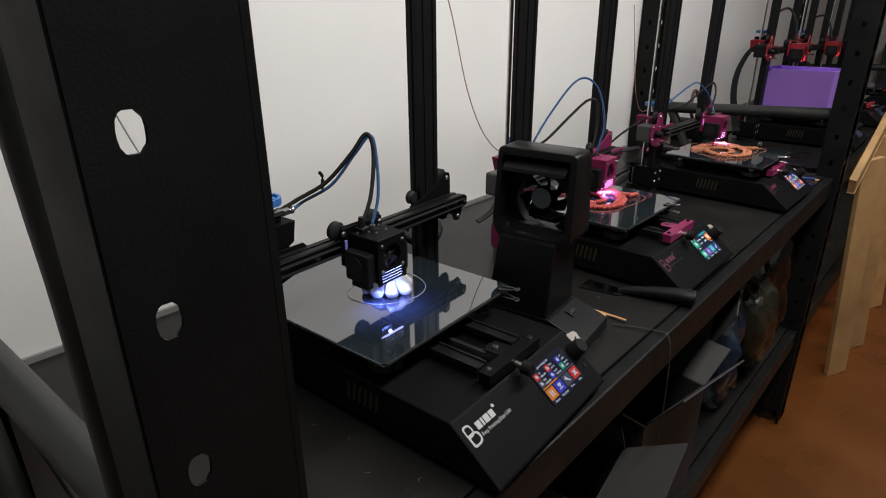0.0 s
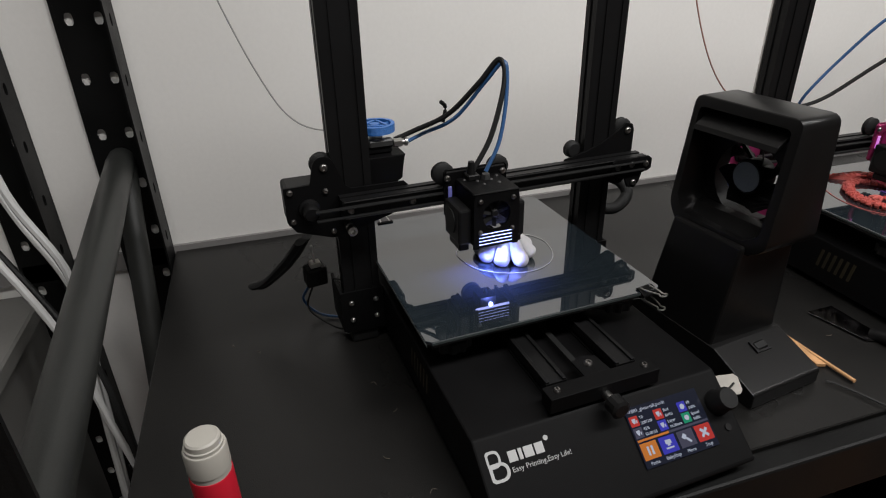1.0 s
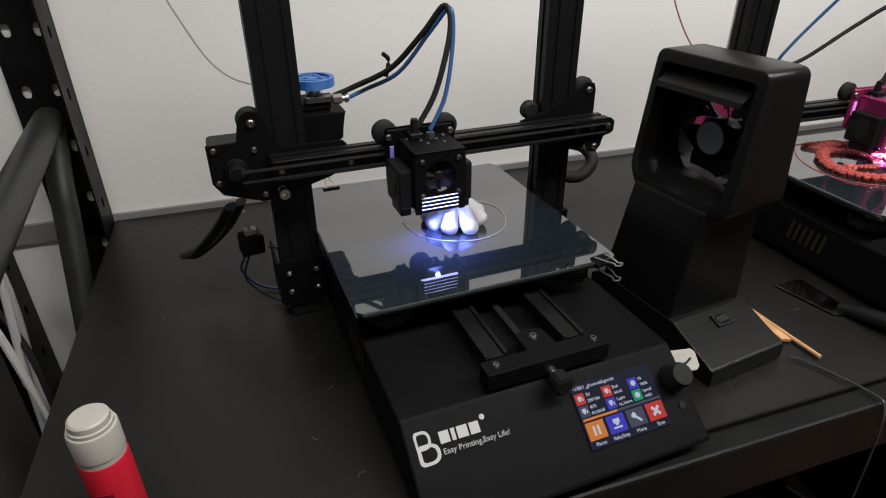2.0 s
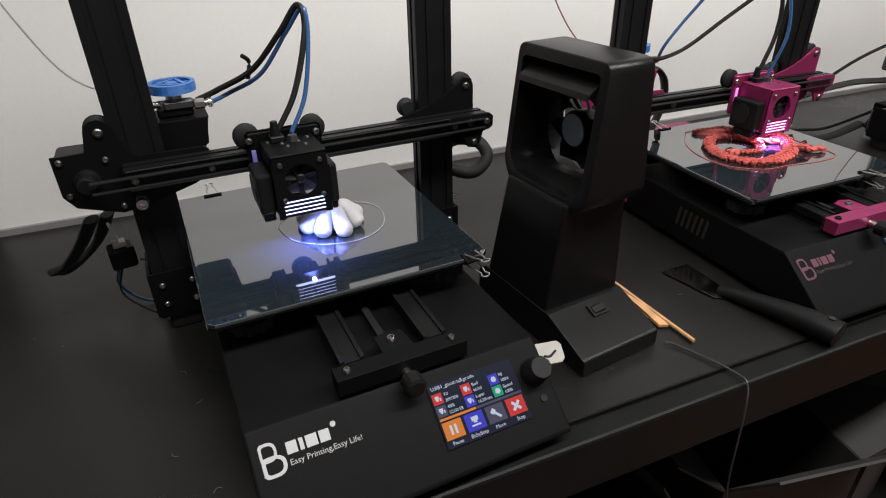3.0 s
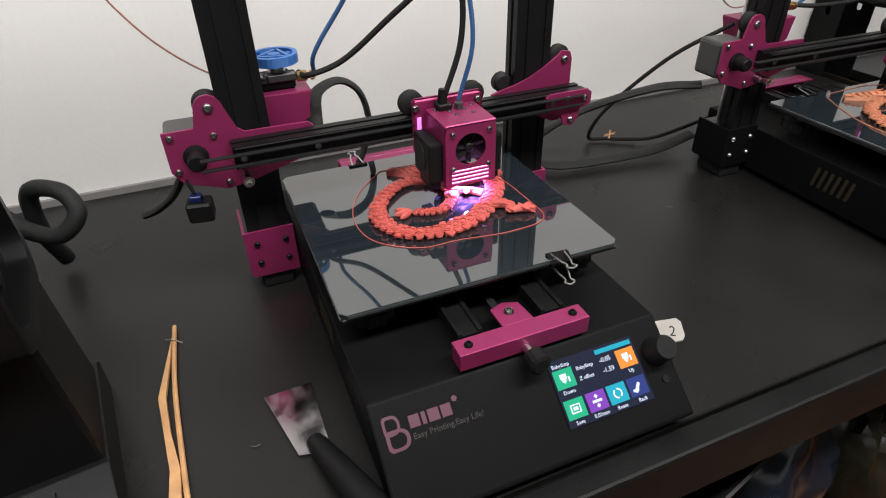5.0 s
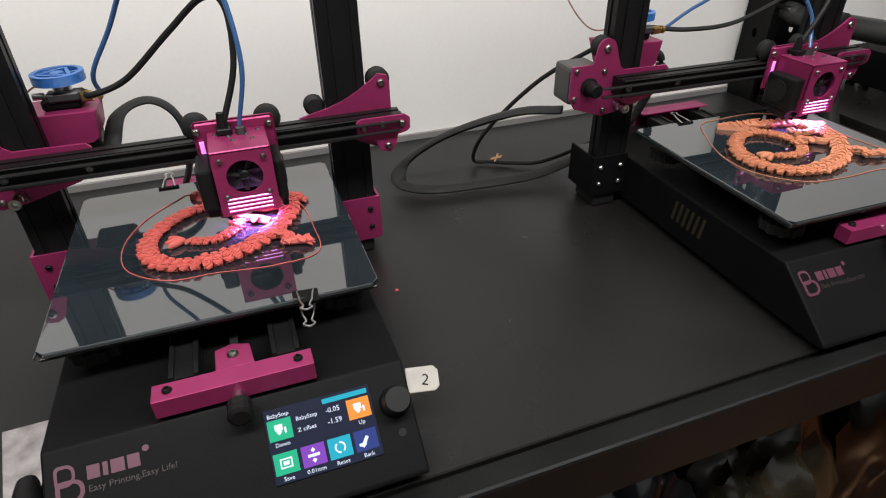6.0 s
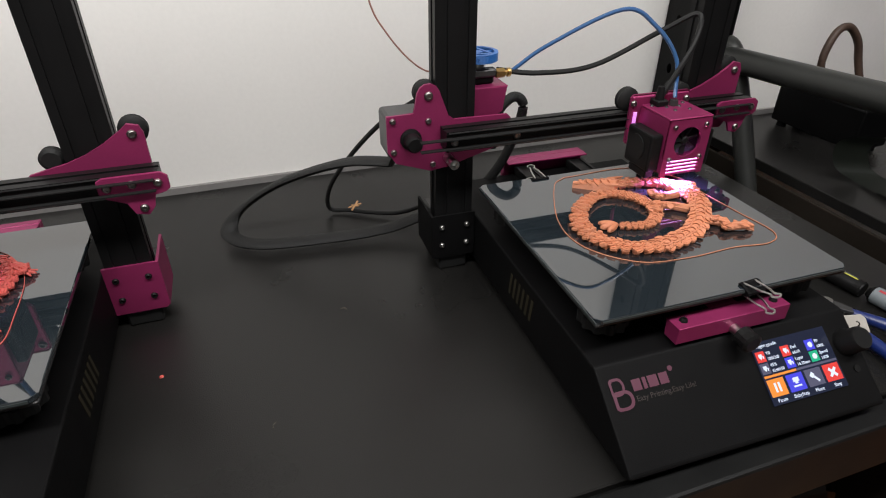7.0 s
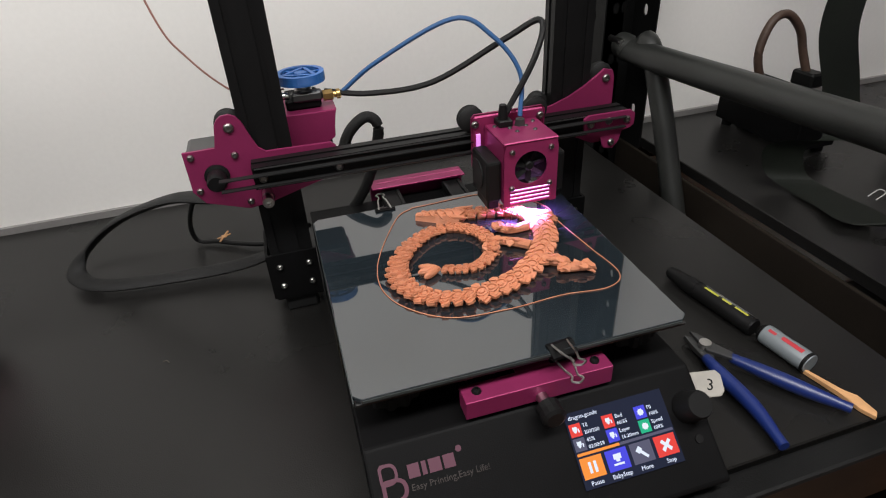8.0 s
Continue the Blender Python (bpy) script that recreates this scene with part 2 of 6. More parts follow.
def lathe(profile, seg=24, m=None, bm=None):
    """Rings of (radius, height) turned about z."""
    bm = bm or bmesh.new()
    rings = []
    for r, z in profile:
        ring = [Vector((r * math.cos(2 * math.pi * k / seg), r * math.sin(2 * math.pi * k / seg), z)) for k in range(seg)]
        rings.append([bm.verts.new(m @ v if m else v) for v in ring])
    for a, b in zip(rings, rings[1:]):
        for k in range(seg):
            bm.faces.new((a[k], a[(k + 1) % seg], b[(k + 1) % seg], b[k]))
    bm.faces.new(rings[0][::-1])
    bm.faces.new(rings[-1])
    return bm


def moved(bm, m):
    bmesh.ops.transform(bm, matrix=m, verts=bm.verts)
    return bm


def lettering(text, size, m, bm=None, align="LEFT", thick=0.0001):
    """Built-in letters as mesh, laid flat at the pose m."""
    bm = bm or bmesh.new()
    cu = bpy.data.curves.new("letters", "FONT")
    cu.body, cu.size, cu.align_x, cu.extrude, cu.resolution_u = text, size, align, thick, 2
    ob = bpy.data.objects.new("letters", cu)
    scene.collection.objects.link(ob)
    me = bpy.data.meshes.new_from_object(ob.evaluated_get(bpy.context.evaluated_depsgraph_get()))
    me.transform(m)
    bm.from_mesh(me)
    bpy.data.objects.remove(ob)
    bpy.data.meshes.remove(me)
    bpy.data.curves.remove(cu)
    return bm


def bolt_x(x, y, z, r=0.0032, bm=None):
    """A button-head bolt that faces forwards, with its socket."""
    return lathe([(r, 0.0), (r * 0.94, 0.0012), (r * 0.66, 0.0022), (r * 0.48, 0.0022), (r * 0.44, 0.0009), (r * 0.1, 0.0009)], 10, Matrix.Translation((x, y, z)) @ pose(0, 0, 0, 0, 90, 0), bm)


def bolt_z(x, y, z, r=0.0034, bm=None):
    """A button-head bolt that faces up, with its socket."""
    return lathe([(r, 0.0), (r * 0.94, 0.0014), (r * 0.66, 0.0026), (r * 0.48, 0.0026), (r * 0.44, 0.0010), (r * 0.1, 0.0010)], 10, Matrix.Translation((x, y, z)), bm)


# ---- room ----
def setting(name, bm, material, label):
    return tagged(part(name, bm, material), label, "room", "", "structure")


XW, FLOOR_Z, CEIL_Z = -0.612, -0.86, 1.56
setting("floor", box(XW - 0.1, 2.4, -2.0, 5.6, FLOOR_Z - 0.06, FLOOR_Z), FLOOR_WOOD, "orange-brown polished wooden floor")
setting("wall_back", box(XW - 0.1, XW, -2.0, 5.6, FLOOR_Z, CEIL_Z), WALL, "white painted wall behind the racks")
# front and near walls stay out of view and only damp the bounce
setting("wall_front", box(2.4, 2.5, -2.0, 5.6, FLOOR_Z, CEIL_Z), LOW_BOUNCE_WALL, "unseen wall across the room, greyed to cut reflections")
setting("wall_near", box(XW - 0.1, 2.5, -2.1, -2.0, FLOOR_Z, CEIL_Z), LOW_BOUNCE_WALL, "unseen near end wall, greyed to cut reflections")
setting("wall_far", box(XW - 0.1, 2.5, 5.6, 5.7, FLOOR_Z, CEIL_Z), WALL, "unseen near end wall, greyed to cut reflections far down the room")
# ceiling out of view, set mid grey to hold back reflected light
setting("ceiling", box(XW - 0.1, 2.5, -2.1, 5.7, CEIL_Z, CEIL_Z + 0.1), CEIL, "unseen ceiling, greyed to cut reflections")
setting("trim", box(XW, XW + 0.006, -1.9, 5.6, -0.02, 0.008), mat("grey_trim", (0.22, 0.21, 0.205), 0.5, grain=0.1, stain=0.1), "grey strip along the wall at the shelf")


# ---- racks ----
def rack_post(name, corner, sx, sy, z0=FLOOR_Z, z1=1.35, cols=(0.018, 0.052), wide=0.070, side=0.058, holes_b=True):
    """A slotted angle post: two flanges that meet at the corner, with oval holes through both."""
    cx, cy = corner
    bm = bmesh.new()

    def flange(along, normal_axis, width, columns):
        pitch, nn = 0.074, 16
        cuts = [0.0] + [(a + b) / 2 for a, b in zip(columns, columns[1:])] + [width]
        for c, lo, hi in zip(columns, cuts, cuts[1:]):
            z = z0 + 0.049
            while z < z1 - 0.01:
                zt = min(z + pitch, z1)
                zc = (z + zt) / 2
                rings = []
                for off in (-0.001, 0.001):
                    inner, outer = [], []
                    corners = [math.atan2(v, u) % (2 * math.pi) for u in (hi - c, lo - c) for v in (zt - zc, z - zc)]
                    angles = sorted([2 * math.pi * (k + 0.5) / 12 for k in range(12)] + corners)
                    for a in angles:
                        ca, sa = math.cos(a), math.sin(a)
                        e = 1 / ((abs(ca) / 0.0052) ** 2.6 + (abs(sa) / 0.0080) ** 2.6) ** (1 / 2.6)
                        t = min(((hi - c) if ca > 0 else (c - lo)) / abs(ca), ((zt - zc) if sa > 0 else (zc - z)) / abs(sa))
                        for ring, r in ((inner, e), (outer, t)):
                            u, w = c + r * ca, zc + r * sa
                            ring.append(bm.verts.new((cx + off, cy + along * u, w) if normal_axis == "x" else (cx + along * u, cy + off, w)))
                    # corners of the cell
                    rings.append((inner, outer))
                for inner, outer in rings:
                    for k in range(nn):
                        j = (k + 1) % nn
                        bm.faces.new((inner[k], inner[j], outer[j], outer[k]))
                for k in range(nn):
                    j = (k + 1) % nn
                    bm.faces.new((rings[0][0][k], rings[0][0][j], rings[1][0][j], rings[1][0][k]))
                z = zt
        # straight strips along the edges
        for a, b in [(0.0, 0.004), (width - 0.004, width)]:
            lo, hi = sorted((along * a, along * b))
            if normal_axis == "x":
                box(cx - 0.0012, cx + 0.0012, cy + lo, cy + hi, z0, z1, bm=bm)
            else:
                box(cx + lo, cx + hi, cy - 0.0012, cy + 0.0012, z0, z1, bm=bm)

    flange(sy, "x", wide, cols)
    if holes_b:
        flange(sx, "y", side, (side / 2,))
    else:
        lo, hi = sorted((0, sx * side))
        box(cx + lo, cx + hi, cy - 0.001, cy + 0.001, z0, z1, bm=bm)
    box(cx - 0.001, cx + 0.001, cy + min(0, sy * wide), cy + max(0, sy * wide), z0, z0 + 0.049, bm=bm)
    return part(name, bm, BLACK_STEEL)


def rack(y0, y1, label, seed):
    e = thing("storage_rack", pose(0, 0, 0), label, "rack", "black racks along the wall")
    # posts: flanges turn outwards along y and inwards along x
    for x, y, sx, sy in ((-0.607, y0 - 0.003, 1, -1), (-0.607, y1 + 0.003, 1, 1), (0.034, y1 + 0.003, -1, 1)):
        rack_post("post", (x, y), sx, sy).parent = e
    if y0 == 0.0:
        rack_post("post", (0.070, -0.026), -1, 1, cols=(0.018,), wide=0.069, side=0.052, holes_b=False).parent = e
    else:
        rack_post("post", (0.034, y0 - 0.003), -1, -1).parent = e
    part("shelf_board", box(-0.604, -0.002, y0, y1, -0.016, 0.0, 0.0012), BLACK_BOARD, e, "matt black board")
    part("front_rail", box(0.0005, 0.023, y0, y1, -0.062, -0.0005, 0.003, seg=2), BLACK_STEEL, e)
    part("back_rail", box(-0.606, -0.594, y0, y1, -0.06, -0.017), BLACK_STEEL, e)
    part("shelf_board", box(-0.604, -0.002, y0, y1, -0.516, -0.5, 0.0012), BLACK_BOARD, e)
    part("front_rail", box(0.0, 0.026, y0, y1, -0.56, -0.5, 0.003, seg=2), BLACK_STEEL, e)
    for y, s in ((y0, -1), (y1, 1)) if y0 == 0.0 else ((y1, 1),):
        yb = y + s * 0.036
        # flattened ends bolted to the back post, the tubes slope to the front and down behind
        part("brace", tube([(-0.60 + (s > 0) * 0.045, yb, 0.150), (-0.585 + (s > 0) * 0.045, yb, 0.150), (-0.53 + (s > 0) * 0.045, yb + 0.004, 0.147 if s > 0 else 0.154), (0.03, yb + 0.004 if s > 0 else 0.004, 0.172 if s > 0 else 0.126)], lambda t: 0.0175 if t > 0.08 else 0.011 + t * 0.08, 14, 10), TUBE_STEEL, e, smooth=True)
        part("brace", tube([(-0.590, -0.033, 0.150), (-0.560, -0.031, 0.125), (-0.527, -0.030, 0.080), (-0.485, -0.030, -0.010), (-0.265, -0.030, -0.46)] if s < 0 else [(-0.520, yb + 0.010, 0.165), (-0.495, yb + 0.011, 0.150), (-0.455, yb + 0.011, 0.079), (-0.412, yb + 0.011, -0.012), (-0.205, yb + 0.011, -0.46)], lambda t: 0.0150 if t > 0.06 else 0.010 + t * 0.08, 14, 10), TUBE_STEEL, e, smooth=True)
        if s < 0:
            part("brace", tube([(-0.008, -0.018, -0.4), (-0.012, -0.018, 0.25), (-0.027, -0.018, 0.425), (-0.080, -0.018, 1.0)], 0.010, 14, 8), TUBE_STEEL, e, smooth=True)
        part("wing_nut", rod((-0.60 + (s > 0) * 0.035, yb - 0.012, 0.158), (-0.568 + (s > 0) * 0.035, yb - 0.012, 0.158), 0.005, 8), STEEL, e, "steel wing nut", smooth=True)
    return e


RACK_END = 1.872
rack(0.0, RACK_END, "black steel storage rack holding three desktop printers", 1)
rack(1.962, 3.80, "second black steel storage rack with more printers", 2)


# ---- printers ----
GZ0 = 0.158  # height of the cross beam on the second printer
SL = math.atan2(0.0475, 0.060)
FACE = Matrix.Translation((0, 0, 0.064)) @ Matrix(((0, -math.cos(SL), math.sin(SL), 0), (1, 0, 0, 0), (0, math.sin(SL), math.cos(SL), 0), (0, 0, 0, 1)))


def face(u, down, n=0.0):
    """A place on the sloping front: u to the right, down along the slope, n out of it."""
    return FACE @ Matrix.Translation((u, -down, n))


def tile(parent, name, u0, u1, d0, d1, material, n=0.0018, label=""):
    return part(name, box(u0, u1, -d1, -d0, n, n + 0.0002, m=FACE), material, parent, label)


def caption(parent, text, u, d, size, material=None, n=0.0022, align="LEFT"):
    return part("caption", lettering(text, size, face(u, d, n), align=align), material or SCR_WHITE, parent)


def icon(parent, kind, u, d, s):
    """Small white signs on the buttons of a screen."""
    bm = bmesh.new()

    def bar(cx, cy, w, h, turn=0.0):
        box(-w / 2, w / 2, -h / 2, h / 2, 0, 0.0002, bm=bm, m=face(u + cx, d + cy, 0.0022) @ pose(0, 0, 0, 0, 0, turn))

    if kind == "pause":
        bar(-0.2 * s, 0, 0.2 * s, 0.75 * s), bar(0.2 * s, 0, 0.2 * s, 0.75 * s)
    elif kind == "cross":
        bar(0, 0, 0.24 * s, 0.95 * s, 45), bar(0, 0, 0.24 * s, 0.95 * s, -45)
    elif kind == "wrench":
        bar(0.05 * s, 0.08 * s, 0.2 * s, 0.85 * s, 45), bar(-0.22 * s, -0.2 * s, 0.42 * s, 0.34 * s, 45)
    elif kind == "step":
        bar(0, -0.22 * s, 0.6 * s, 0.35 * s), bar(0, 0.02 * s, 0.3 * s, 0.2 * s), bar(0, 0.3 * s, 0.8 * s, 0.14 * s)
    elif kind == "head":
        bar(-0.08 * s, -0.15 * s, 0.55 * s, 0.42 * s), bar(-0.08 * s, 0.15 * s, 0.3 * s, 0.3 * s, 45), bar(0.34 * s, 0.1 * s, 0.14 * s, 0.4 * s)
    elif kind == "chip":
        bar(0, -0.28 * s, 0.8 * s, 0.1 * s), bar(0, 0.28 * s, 0.8 * s, 0.1 * s), bar(-0.36 * s, 0, 0.1 * s, 0.6 * s), bar(0.36 * s, 0, 0.1 * s, 0.6 * s), bar(0, 0, 0.4 * s, 0.26 * s)
    elif kind == "updown":
        bar(0, -0.34 * s, 0.24 * s, 0.24 * s, 45), bar(0, 0, 0.8 * s, 0.2 * s), bar(0, 0.34 * s, 0.24 * s, 0.24 * s, 45)
    elif kind == "back":
        bar(-0.1 * s, 0.1 * s, 0.24 * s, 0.8 * s, -35), bar(-0.28 * s, 0.26 * s, 0.5 * s, 0.2 * s, 0)
    elif kind == "ring":
        for k in range(10):
            a = 2 * math.pi * k / 10
            if k not in (2, 7):
                bar(0.32 * s * math.cos(a), 0.32 * s * math.sin(a), 0.12 * s, 0.22 * s, -math.degrees(a))
    elif kind == "dot":
        bar(0, 0, 0.6 * s, 0.6 * s, 20), bar(0, 0, 0.6 * s, 0.6 * s, 65)
    part("icon", bm, SCR_WHITE, parent)


def dimmed(material):
    """The same screen colour at lower strength, the dimness of a slanting view set into it."""
    name = "dim_" + material.name
    m = bpy.data.materials.get(name)
    if m is None:
        m = material.copy()
        m.name = name
        m.node_tree.nodes["Principled BSDF"].inputs["Emission Strength"].default_value *= 0.55
    return m


def screen_status(scr, u0, d0, file_name):
    """The page shown while printing: six readings above, four buttons below."""
    caption(scr, file_name, u0 + 0.002, d0 + 0.0048, 0.0040)
    cells = [(0, 0, SCR_RED, "T0", "200/200"), (1, 0, SCR_RED, "Bed", "66/65"), (2, 0, SCR_BLUE, "F0", "100%"),
             (0, 1, SCR_GREY, "45%", "02:00:58"), (1, 1, SCR_BLUE, "Layer", "16.20mm"), (2, 1, SCR_GREEN, "Speed", "100%")]
    for i, j, m, a, b in cells:
        u, d = u0 + 0.001 + 0.0245 * i, d0 + 0.0075 + 0.0095 * j
        tile(scr, "tile", u, u + 0.0082, d, d + 0.0084, m)
        icon(scr, "head" if i < 2 else "dot", u + 0.0041, d + 0.0042, 0.006)
        caption(scr, a, u + 0.0095, d + 0.0036, 0.0036)
        caption(scr, b, u + 0.0095, d + 0.0080, 0.0034)
    tile(scr, "progress_bar", u0 + 0.001, u0 + 0.032, d0 + 0.0266, d0 + 0.0284, SCR_ORANGE)
    tile(scr, "progress_bar", u0 + 0.0325, u0 + 0.073, d0 + 0.0266, d0 + 0.0284, SCR_GREY)
    for i, (m, name, kind) in enumerate(((SCR_ORANGE, "Pause", "pause"), (SCR_BLUE, "BabyStep", "step"), (SCR_GREY, "More", "wrench"), (SCR_RED, "Stop", "cross"))):
        u = u0 + 0.0012 + 0.0184 * i
        tile(scr, "button", u, u + 0.0158, d0 + 0.0298, d0 + 0.0432, m)
        icon(scr, kind, u + 0.0079, d0 + 0.0365, 0.0095)
        caption(scr, name, u + 0.0079, d0 + 0.0476, 0.0040, align="CENTER")


def screen_step(scr, u0, d0):
    """The page on which the nozzle's height is trimmed."""
    caption(scr, "BabyStep", u0 + 0.002, d0 + 0.0060, 0.0040)
    tile(scr, "progress_bar", u0 + 0.040, u0 + 0.072, d0 + 0.0022, d0 + 0.0056, SCR_CYAN)
    caption(scr, "BabyStep", u0 + 0.0205, d0 + 0.0118, 0.0040)
    caption(scr, "Z offset", u0 + 0.0205, d0 + 0.0195, 0.0040)
    caption(scr, "-0.05", u0 + 0.041, d0 + 0.0122, 0.0050)
    caption(scr, "-1.59", u0 + 0.041, d0 + 0.0200, 0.0050)
    for u, d, m, name, kind in ((0.0012, 0.0075, SCR_GREEN, "Down", "head"), (0.0560, 0.0075, SCR_ORANGE, "Up", "head"),
                                (0.0012, 0.0298, SCR_GREEN, "Save", "chip"), (0.0196, 0.0298, SCR_PURPLE, "0.01mm", "updown"),
                                (0.0378, 0.0298, SCR_CYAN, "Reset", "ring"), (0.0560, 0.0298, SCR_NAVY, "Back", "back")):
        tile(scr, "button", u0 + u, u0 + u + 0.0160, d0 + d, d0 + d + 0.0140, m)
        icon(scr, kind, u0 + u + 0.008, d0 + d + 0.007, 0.010)
        caption(scr, name, u0 + u + 0.008, d0 + d + 0.0182, 0.0040, align="CENTER")


def logo(parent, ink, slogan_ink):
    """The maker's mark as plain shapes, with the slogan under it."""
    bm = bmesh.new()
    u, d = -0.112, 0.012
    for k, (cu, cd, w, h) in enumerate(((0.0060, 0.0058, 0.0120, 0.0135), (0.0085, 0.0160, 0.0165, 0.0145))):
        n = 20
        for i in range(n):
            a, b = 2 * math.pi * i / n, 2 * math.pi * (i + 1) / n
            def rr(t):
                c, s = math.cos(t), math.sin(t)
                k2 = 7 if c < 0 else 2.4
                p = 1 / max(abs(c) ** k2 + abs(s) ** k2, 1e-6) ** (1 / k2)
                return c * p * w / 2, s * p * h / 2
            (ax, ay), (bx, by) = rr(a), rr(b)
            q = [(ax, ay), (bx, by), (bx * 0.68, by * 0.68), (ax * 0.68, ay * 0.68)]
            vs = [bm.verts.new(face(u + cu + x, d + cd - y, 0.0004 + 0.0001 * k) @ Vector((0, 0, 0))) for x, y in q]
            bm.faces.new(vs)
    part("logo_mark", bm, ink, parent)
    for k, (w, h) in enumerate(((0.0075, 0.0085), (0.003, 0.0085), (0.0082, 0.0085), (0.0075, 0.0085))):
        part("logo_bar", box(0, w, -h, 0, 0, 0.0003, m=face(u + 0.0185 + (0, 0.0092, 0.0138, 0.0236)[k], d + 0.0030)), ink, parent)
    part("logo_dot", rod((0, 0, 0), (0, 0, 0.0004), 0.0021, 12, bm=None), ink, parent).matrix_basis = face(u + 0.0535, d + 0.0015)
    part("slogan", lettering("Easy Printing,Easy Life!", 0.0058, face(u + 0.0185, d + 0.0190, 0.0003)), slogan_ink, parent)


def extrusion_v(x0, x1, y0, y1, z0, z1, bm=None):
    """An upright bar with two grooves in the front and one in each side."""
    w = (y1 - y0)
    pts = []
    d, g, xm = 0.0014, 0.0024, (x0 + x1) / 2
    c1, c2 = y0 + w * 0.25, y0 + w * 0.75
    prof = [(x0, y0), (xm - g, y0), (xm - g, y0 + d), (xm + g, y0 + d), (xm + g, y0), (x1, y0),
            (x1, c1 - g), (x1 - d, c1 - g), (x1 - d, c1 + g), (x1, c1 + g), (x1, c2 - g), (x1 - d, c2 - g), (x1 - d, c2 + g), (x1, c2 + g),
            (x1, y1), (xm + g, y1), (xm + g, y1 - d), (xm - g, y1 - d), (xm - g, y1), (x0, y1)]
    return prism(prof, "z", z0, z1, bm=bm)


def wheel(parent, x, y, z, r=0.012):
    return part("wheel", moved(lathe([(r * 0.72, -0.0055), (r, -0.003), (r * 0.94, 0), (r, 0.003), (r * 0.72, 0.0055)], 20), Matrix.Translation((x, y, z)) @ pose(0, 0, 0, 0, 90, 0)), RUBBER, parent, smooth=True)


def printer(cx, cy, yaw, accent, foot_accent, bed_front, head_y, gz, screen, ink, slogan_ink, led, label, up_top=0.56, wide=0.0, glass=(0.0, 0.0)):
    e = thing("desktop_printer", pose(cx, cy, 0, 0, 0, yaw), label, "printer", "desktop printers on the rack")
    # base with the sloping front
    prof = [(-0.335, 0.008), (-0.335, 0.064), (0.0, 0.064), (0.0625, 0.01455), (0.0630, 0.0115), (0.056, 0.0085)]
    part("base", prism(prof, "y", -0.119, 0.119, 0.0018), BLACK_SHEET, e)
    for x in (-0.31, 0.03):
        for y in (-0.1, 0.1):
            part("foot", rod((x, y, 0), (x, y, 0.009), 0.011, 14), RUBBER, e)
    # screen
    scr = part("screen", box(0.0165, 0.0905, -0.0605, -0.011, 0.0008, 0.0016, m=FACE), SCR_BACK, e, "lit colour touch screen")
    if screen == "step":
        screen_step(scr, 0.0165, 0.011)
    elif screen:
        screen_status(scr, 0.0165, 0.011, screen)
    # first screen: light lost at a slanting view is put into its colours
    if led is LED_BLUE:
        for o in (scr, *scr.children):
            o.data.materials[0] = dimmed(o.data.materials[0])
    # dial beside the screen
    dial = part("dial", moved(lathe([(0.0112, 0.0), (0.0112, 0.004), (0.0102, 0.006), (0.0099, 0.016), (0.0086, 0.0182)], 28), face(0.1065, 0.028)), BLACK_PLASTIC, e, smooth=True)
    part("reset_button", rod((0, 0, 0), (0, 0, 0.0012), 0.003, 12), BLACK_PLASTIC, e).matrix_basis = face(0.1065, 0.05)
    logo(e, ink, slogan_ink)
    # vents in both sides
    for s in (-1, 1):
        for k in range(6):
            x = -0.153 + k * 0.009
            part("vent_slot", prism([(x, 0.028), (x + 0.004, 0.028), (x + 0.0075, 0.052), (x + 0.0035, 0.052)], "y", s * 0.1185, s * 0.1194), YELLOW_DARK, e)
    # rails of the moving bed
    for y in (-0.030, 0.040):
        part("rail", extrusion_v(0, 0.018, -0.010, 0.010, 0, 0.302), BLACK_ANO, e).matrix_basis = Matrix.Translation((-0.325, y, 0.0592)) @ pose(0, 0, 0, 0, 90, 0) @ Matrix.Translation((-0.018, 0, 0))
    for y in (-0.030, 0.040):
        for off in (-0.0082, 0.0082):
            part("rail_lip", box(-0.322, -0.0236, y + off - 0.0018, y + off + 0.0018, 0.0773, 0.0792, 0.0003), BLACK_ANO, e)
    part("front_bracket", prism([(-0.0135, 0.0680), (0.0010, 0.0680), (0.0010, 0.0830), (-0.0155, 0.0830), (-0.0155, 0.0810), (-0.0135, 0.0805)], "y", -0.049, 0.057, 0.0006), accent, e)
    part("bracket_tongue", prism([(-0.036, -0.008), (-0.015, -0.008), (-0.015, 0.018), (-0.036, 0.016), (-0.040, 0.004)], "z", 0.0812, 0.0832, 0.0004), accent, e)
    part("belt_anchor", bolt_z(-0.028, 0.004, 0.0832, 0.0042), BOLT_STEEL, e, smooth=True)
    for y in (-0.039, 0.047):
        part("bolt", bolt_z(-0.0075, y, 0.0830), BOLT_STEEL if accent is BLACK_SHEET else BLACK_ANO, e, smooth=True)
    part("rear_bracket", box(-0.345, -0.335, -0.049, 0.057, 0.058, 0.0835, 0.0008), accent, e)
    part("rear_tongue", box(-0.335, -0.322, -0.049, 0.057, 0.0815, 0.0835, 0.0004), accent, e)
    part("tension_screw", rod((0.0010, 0.004, 0.072), (0.012, 0.004, 0.072), 0.0042, 12), STEEL, e, smooth=True)
    part("tension_knob", lathe([(0.0060, 0), (0.0085, 0.001), (0.0080, 0.006), (0.0086, 0.012), (0.0060, 0.0135)], 14, Matrix.Translation((0.0095, 0.004, 0.072)) @ pose(0, 0, 0, 0, 90, 0)), BLACK_PLASTIC, e)
